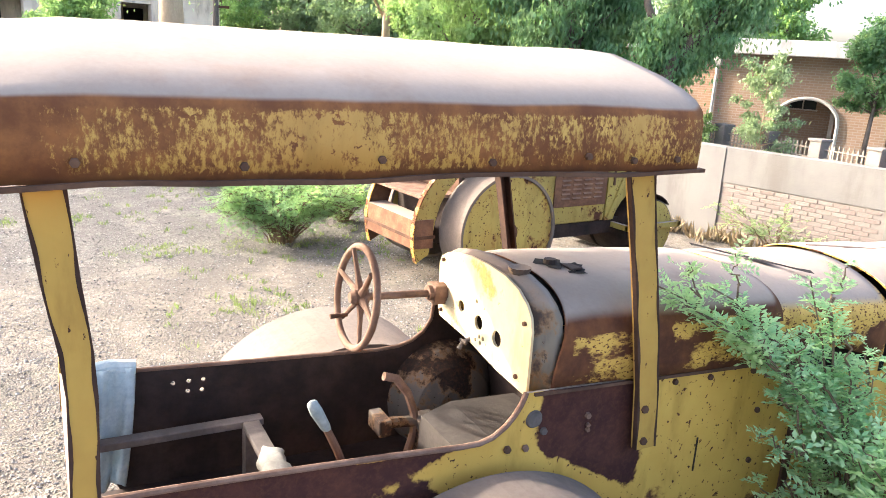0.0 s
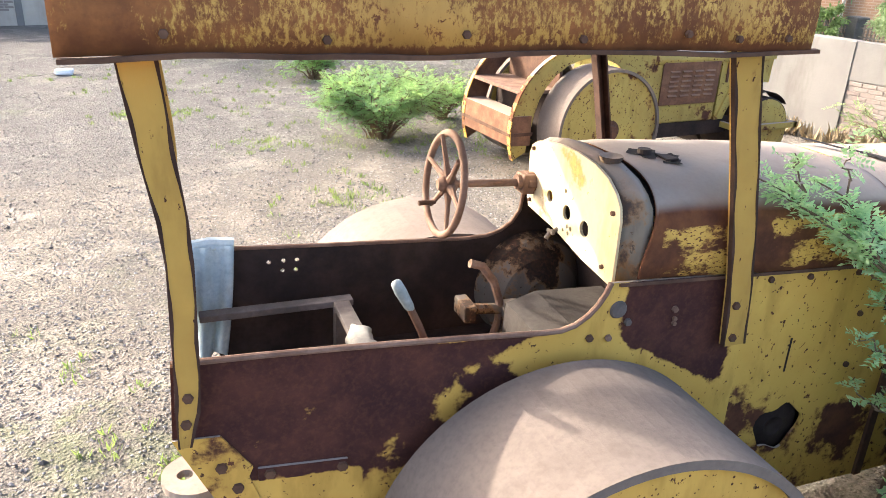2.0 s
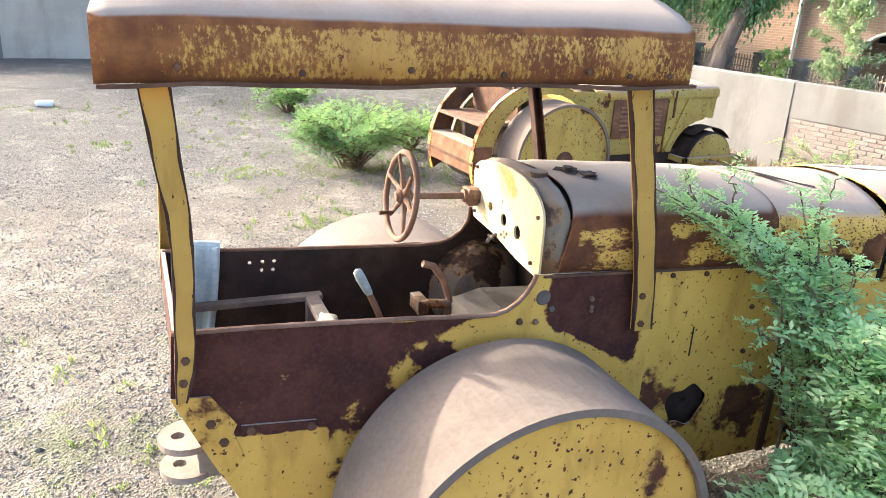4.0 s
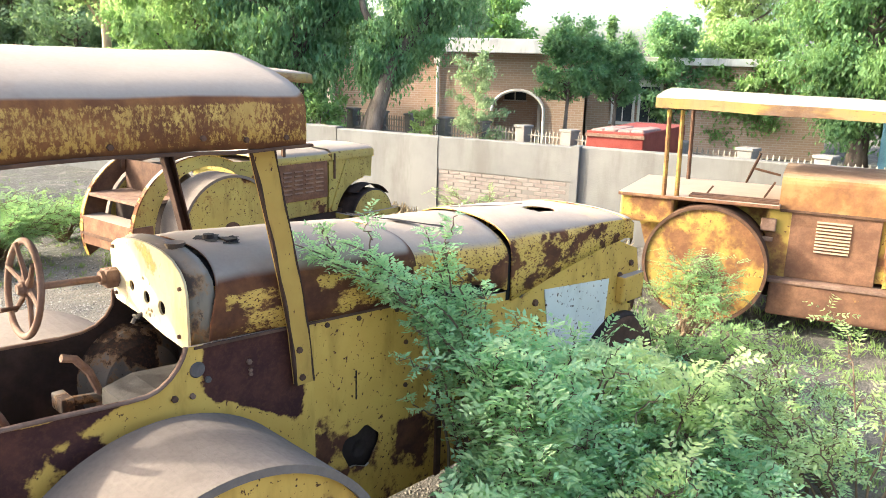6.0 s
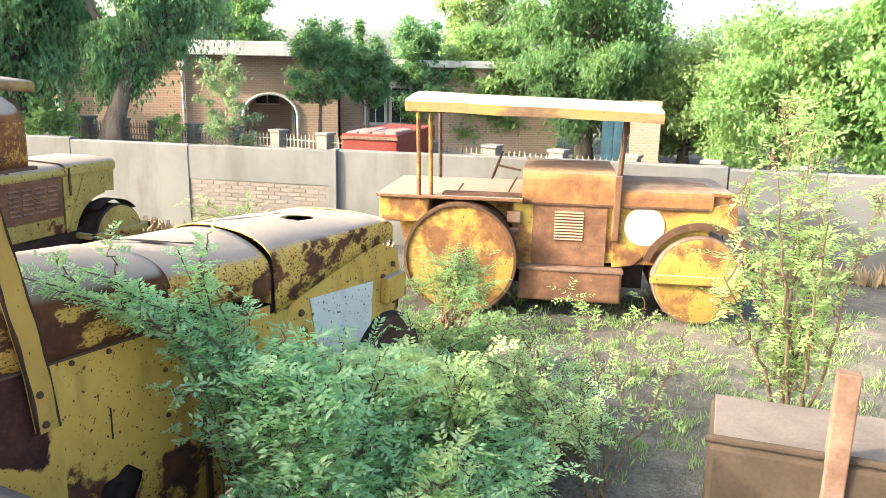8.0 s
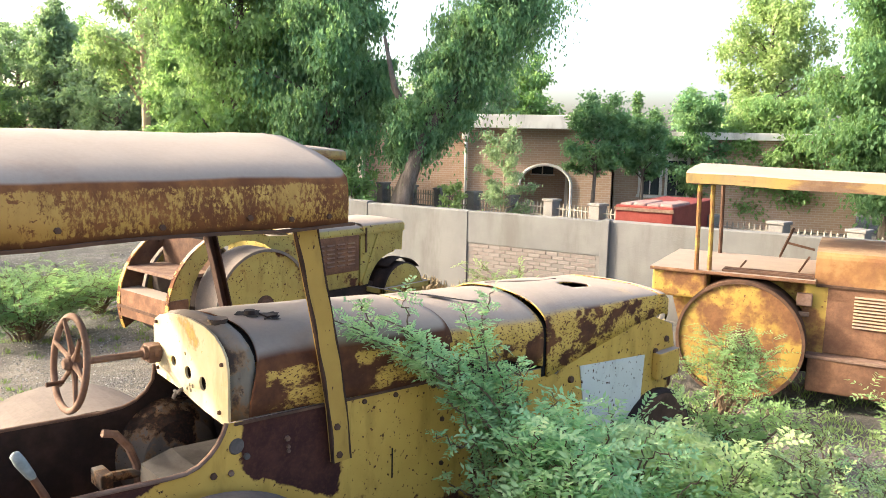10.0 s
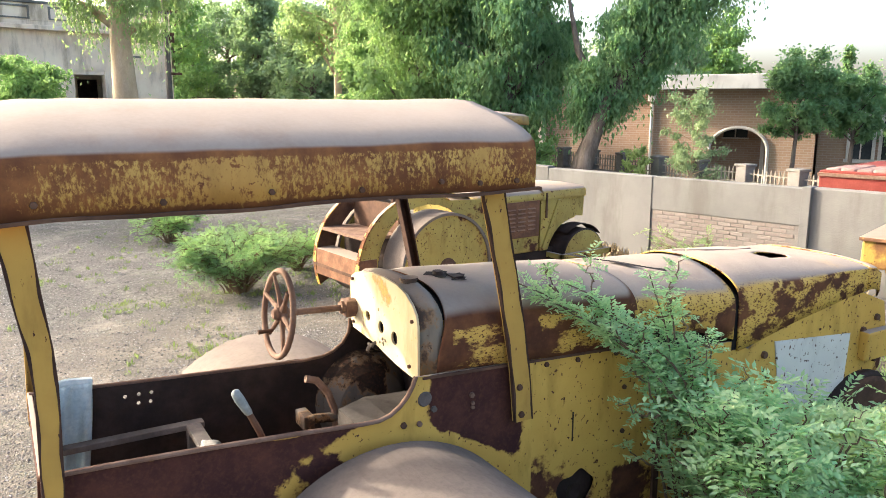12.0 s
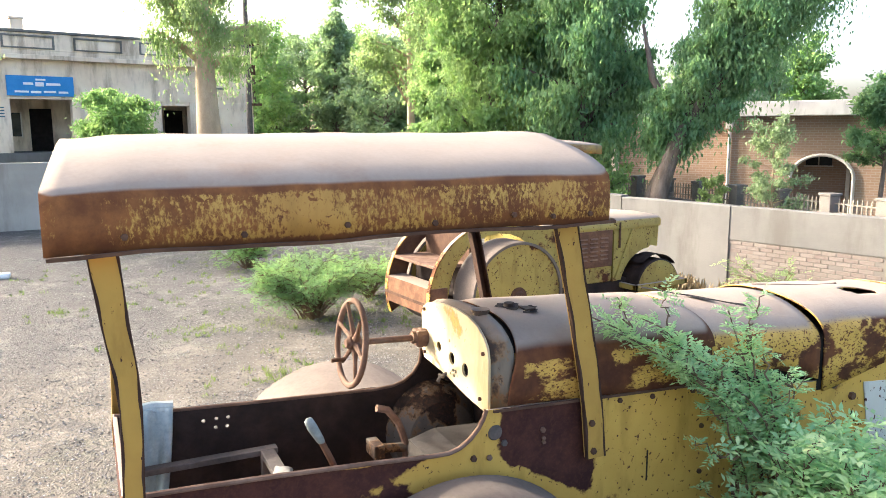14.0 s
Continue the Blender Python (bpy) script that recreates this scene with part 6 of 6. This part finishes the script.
frond_shrub("thorn_shrub", bx, by, climb, "feathery shrub stems that climb over the roller's bonnet", L_SHRUB, 13, leaflet=0.036, every=0.024, tip_only=0.48, side=0.03, long=(0.05, 0.09), pairs=5)
right = [(rg.uniform(-1.2, 1.0), rg.uniform(-0.62, 0.55), rg.uniform(0.25, 0.78), 1.0) for k in range(74)]
frond_shrub("thorn_shrub", 4.45, -1.15, right, "light green feathery shrub beside the roller's front", L_SHRUB, 14, leaflet=0.056, spread=0.6, every=0.046, pairs=6)
# Extra shoots, coloured like leaves that catch the sun.
sunlit_tips = [(rg.uniform(-0.9, 0.9), rg.uniform(-0.4, 0.4), rg.uniform(0.78, 1.12), 0.7) for k in range(12)]
frond_shrub("thorn_shrub", 4.15, -0.95, sunlit_tips, "feathery shoots above the shrub in a sunlit yellow-green colour", L_TIP, 25, leaflet=0.062, spread=0.7, every=0.06, tip_only=0.62)
sparse = [(-0.25, 0.30, 0.85, (0.0, 0.02, 0.12)), (0.45, -0.10, 1.15, (0.03, -0.05, 0.16)), (-0.60, 0.95, 0.92, (0.22, 0.10, 0.26)), (0.95, 0.35, 1.18, (0.10, 0.02, 0.20)), (0.15, 0.85, 0.88, (0.08, 0.10, 0.18)), (0.65, -0.45, 0.95, (0.02, -0.05, 0.14)), (1.0, 0.9, 0.85, (0.1, 0.1, 0.2))]
frond_shrub("thorn_shrub", 4.90, -2.05, sparse, "open thorny shrub with thin brown stems and pale leaves", L_PALE, 15, leaflet=0.050, every=0.085, stem_r=0.009, tip_only=0.35, pairs=5, side=0.45)
tall = [(0.1, 0.1, 2.55, 0.3), (0.5, 0.3, 2.7, 0.5), (-0.2, 0.35, 2.35, 0.5), (0.75, -0.1, 2.3, 0.7), (0.3, 0.55, 2.1, 0.7), (-0.35, 0.0, 2.0, 0.6), (0.9, 0.35, 1.8, 0.8), (0.1, -0.35, 2.2, 0.6), (0.5, 0.6, 1.6, 0.8), (-0.1, 0.6, 1.5, 0.8), (0.7, 0.15, 2.55, 0.4)]
frond_shrub("thorn_shrub", 5.85, -3.32, tall, "tall sunlit pale green thorny shrub", L_PALE, 16, every=0.09, stem_r=0.014)
wheelside = [(rg.uniform(-0.55, 0.55), rg.uniform(-0.5, 0.5), rg.uniform(0.4, 1.02), 1.0) for k in range(22)]
frond_shrub("thorn_shrub", 7.75, 0.10, wheelside, "green weed bush against the sunlit roller's wheel", L_YARD, 17, leaflet=0.042)
trail = [(rg.uniform(-0.7, 1.0), rg.uniform(-0.25, 0.8), rg.uniform(0.15, 0.60), 0.8) for k in range(22)]
frond_shrub("thorn_shrub", 5.45, -1.75, trail, "low trailing pale green shrub over the sandy ground", L_SHRUB, 24, leaflet=0.045, spread=0.5, every=0.06)
rim = [(rg.uniform(-0.5, 0.7), rg.uniform(-0.35, 0.35), rg.uniform(0.2, 0.6), 1.0) for k in range(20)]
frond_shrub("thorn_shrub", 6.3, -0.45, rim, "low feathery weeds on the gravel", L_BRIGHT, 18)
yard = [(1.05 * math.cos(k * 2.4) * rg.uniform(0.3, 1), 0.85 * math.sin(k * 2.4) * rg.uniform(0.3, 1), rg.uniform(0.30, 0.95), 1.0) for k in range(74)]
frond_shrub("yard_shrub", 4.15, 8.45, yard, "bushy bright green shrub growing in the gravel yard", L_YARD, 19, leaflet=0.042, pairs=7, every=0.05)
yard2 = [(0.7 * math.cos(k * 2.4) * rg.uniform(0.3, 1), 0.6 * math.sin(k * 2.4) * rg.uniform(0.3, 1), rg.uniform(0.2, 0.55), 1.0) for k in range(34)]
frond_shrub("yard_shrub", 5.55, 9.3, yard2, "low green weeds beside the yard shrub", L_MID, 21, leaflet=0.05, pairs=6)
frond_shrub("yard_shrub", 4.6, 13.2, yard2, "low green weed patch at the yard's back", L_MID, 22, leaflet=0.06, pairs=6)
frond_shrub("yard_shrub", 10.6, 4.6, [(rg.uniform(-0.5, 0.3), rg.uniform(-1.6, 1.6), rg.uniform(0.25, 0.75), 0.8) for k in range(16)], "dry weeds along the wall's foot", L_OLIVE, 23, every=0.12)


# ---- grass tufts and stones ----
def tufts(name, spots, label, material, seed, blade=0.16, per=26):
    rng = np.random.default_rng(seed)
    P, Wy, N, LN = [], [], [], []
    for x, y, r in spots:
        for _ in range(per):
            a, d = rng.uniform(0, math.tau), r * math.sqrt(rng.uniform(0, 1))
            px, py = x + d * math.cos(a), y + d * math.sin(a)
            P.append((px, py, ground_height(px, py) - 0.01))
            Wy.append((rng.normal(0, 0.45), rng.normal(0, 0.45), 1))
            N.append((math.cos(a), math.sin(a), 0.1))
            LN.append(blade * rng.uniform(0.4, 1.2))
    LN = np.array(LN)
    return tagged(new(name, leaves_mesh(name, P, Wy, N, LN, LN * 0.16, material)), label, "grass", kind="stuff")


rg = np.random.default_rng(31)
spots = []
for cx, cy, sx, sy, n in ((4.6, 8.0, 1.3, 0.9, 110), (2.8, 5.9, 0.35, 0.3, 34), (2.3, 8.5, 0.25, 0.2, 20), (1.2, 10.7, 0.5, 0.2, 30), (5.5, 13.0, 2.0, 1.2, 150), (6.8, 11.5, 1.5, 1.4, 150), (0.0, 1.5, 0.5, 1.0, 40), (0.35, 0.45, 0.22, 0.25, 70), (3.0, 3.8, 0.8, 0.6, 40), (6.0, 3.2, 1.6, 0.8, 60), (-1.0, 14.5, 1.4, 0.5, 24)):
    spots += [(rg.normal(cx, sx), rg.normal(cy, sy), rg.uniform(0.03, 0.12)) for _ in range(n)]
tufts("grass_tufts", spots, "scattered green grass tufts in the gravel", L_TUFT, 5, 0.075, 16)
spots = [(rg.uniform(5.2, 10.5), rg.uniform(-4.5, 2.8), rg.uniform(0.05, 0.2)) for _ in range(420)]
tufts("lush_grass", spots, "pale green grass and weeds between the rollers", L_PALE, 6, 0.10, 24)
spots = [(11.2 - 0.13 * (y - 3.5) + rg.normal(0, 0.12) - 0.15, y, 0.1) for y in rg.uniform(-6, 14, 240)]
tufts("dry_grass", spots, "dry straw-coloured grass along the wall", plain("straw", (0.27, 0.21, 0.125), (0.38, 0.31, 0.20), 5, 0.9), 7, 0.30, 14)

rng = np.random.default_rng(77)
base = np.array([(1, 0, 0), (-1, 0, 0), (0, 1, 0), (0, -1, 0), (0, 0, 0.7), (0, 0, -0.7)])
tri = np.array([(0, 2, 4), (2, 1, 4), (1, 3, 4), (3, 0, 4), (2, 0, 5), (1, 2, 5), (3, 1, 5), (0, 3, 5)])
V, F = [], []
for k in range(52000):
    d = 4.0 + 16 * rng.random() ** 0.8
    a = rng.uniform(-14, 44)
    x, y = at(a, d)
    s = rng.uniform(0.006, 0.015) * (1 + (rng.random() < 0.03) * rng.uniform(0.3, 1.0))
    th = rng.uniform(0, math.tau)
    p = base * rng.uniform(0.6, 1.3, (6, 3)) * s
    p = np.c_[p[:, 0] * math.cos(th) - p[:, 1] * math.sin(th) + x, p[:, 0] * math.sin(th) + p[:, 1] * math.cos(th) + y, p[:, 2] + ground_height(x, y) + s * 0.25]
    F.append(tri + 6 * k)
    V.append(p)
me = bpy.data.meshes.new("pebbles")
me.from_pydata(np.concatenate(V).tolist(), [], np.concatenate(F).tolist())
pm = Mat("pebble_stone", 0.9)
pg = pm.t.nodes.new("ShaderNodeNewGeometry")
me.materials.append(pm.done(pm.mix(pg.outputs["Random Per Island"], (0.06, 0.06, 0.06), (0.33, 0.325, 0.305))))
tagged(new("pebbles", me), "loose grey gravel stones on the yard", "gravel", kind="stuff")
litter = thing("plastic_bag", pose(0.05, 14.7, ground_height(0.05, 14.7)), "crumpled white plastic bag on the gravel", "litter")
part("bag", dent(box(-0.16, 0.16, -0.10, 0.10, -0.01, 0.11, 0.04), 0.06, 9), M_LETTER, litter, smooth=True)

# ---- bricks of the open patches ----
lay_bricks(wall_e, -2.73, -0.10, 0.0, 0.92, 0.032, 4, 0.97)
lay_bricks(wall_n, -4.2, -0.15, 0.35, 1.54, 0.030, 5, 0.97)
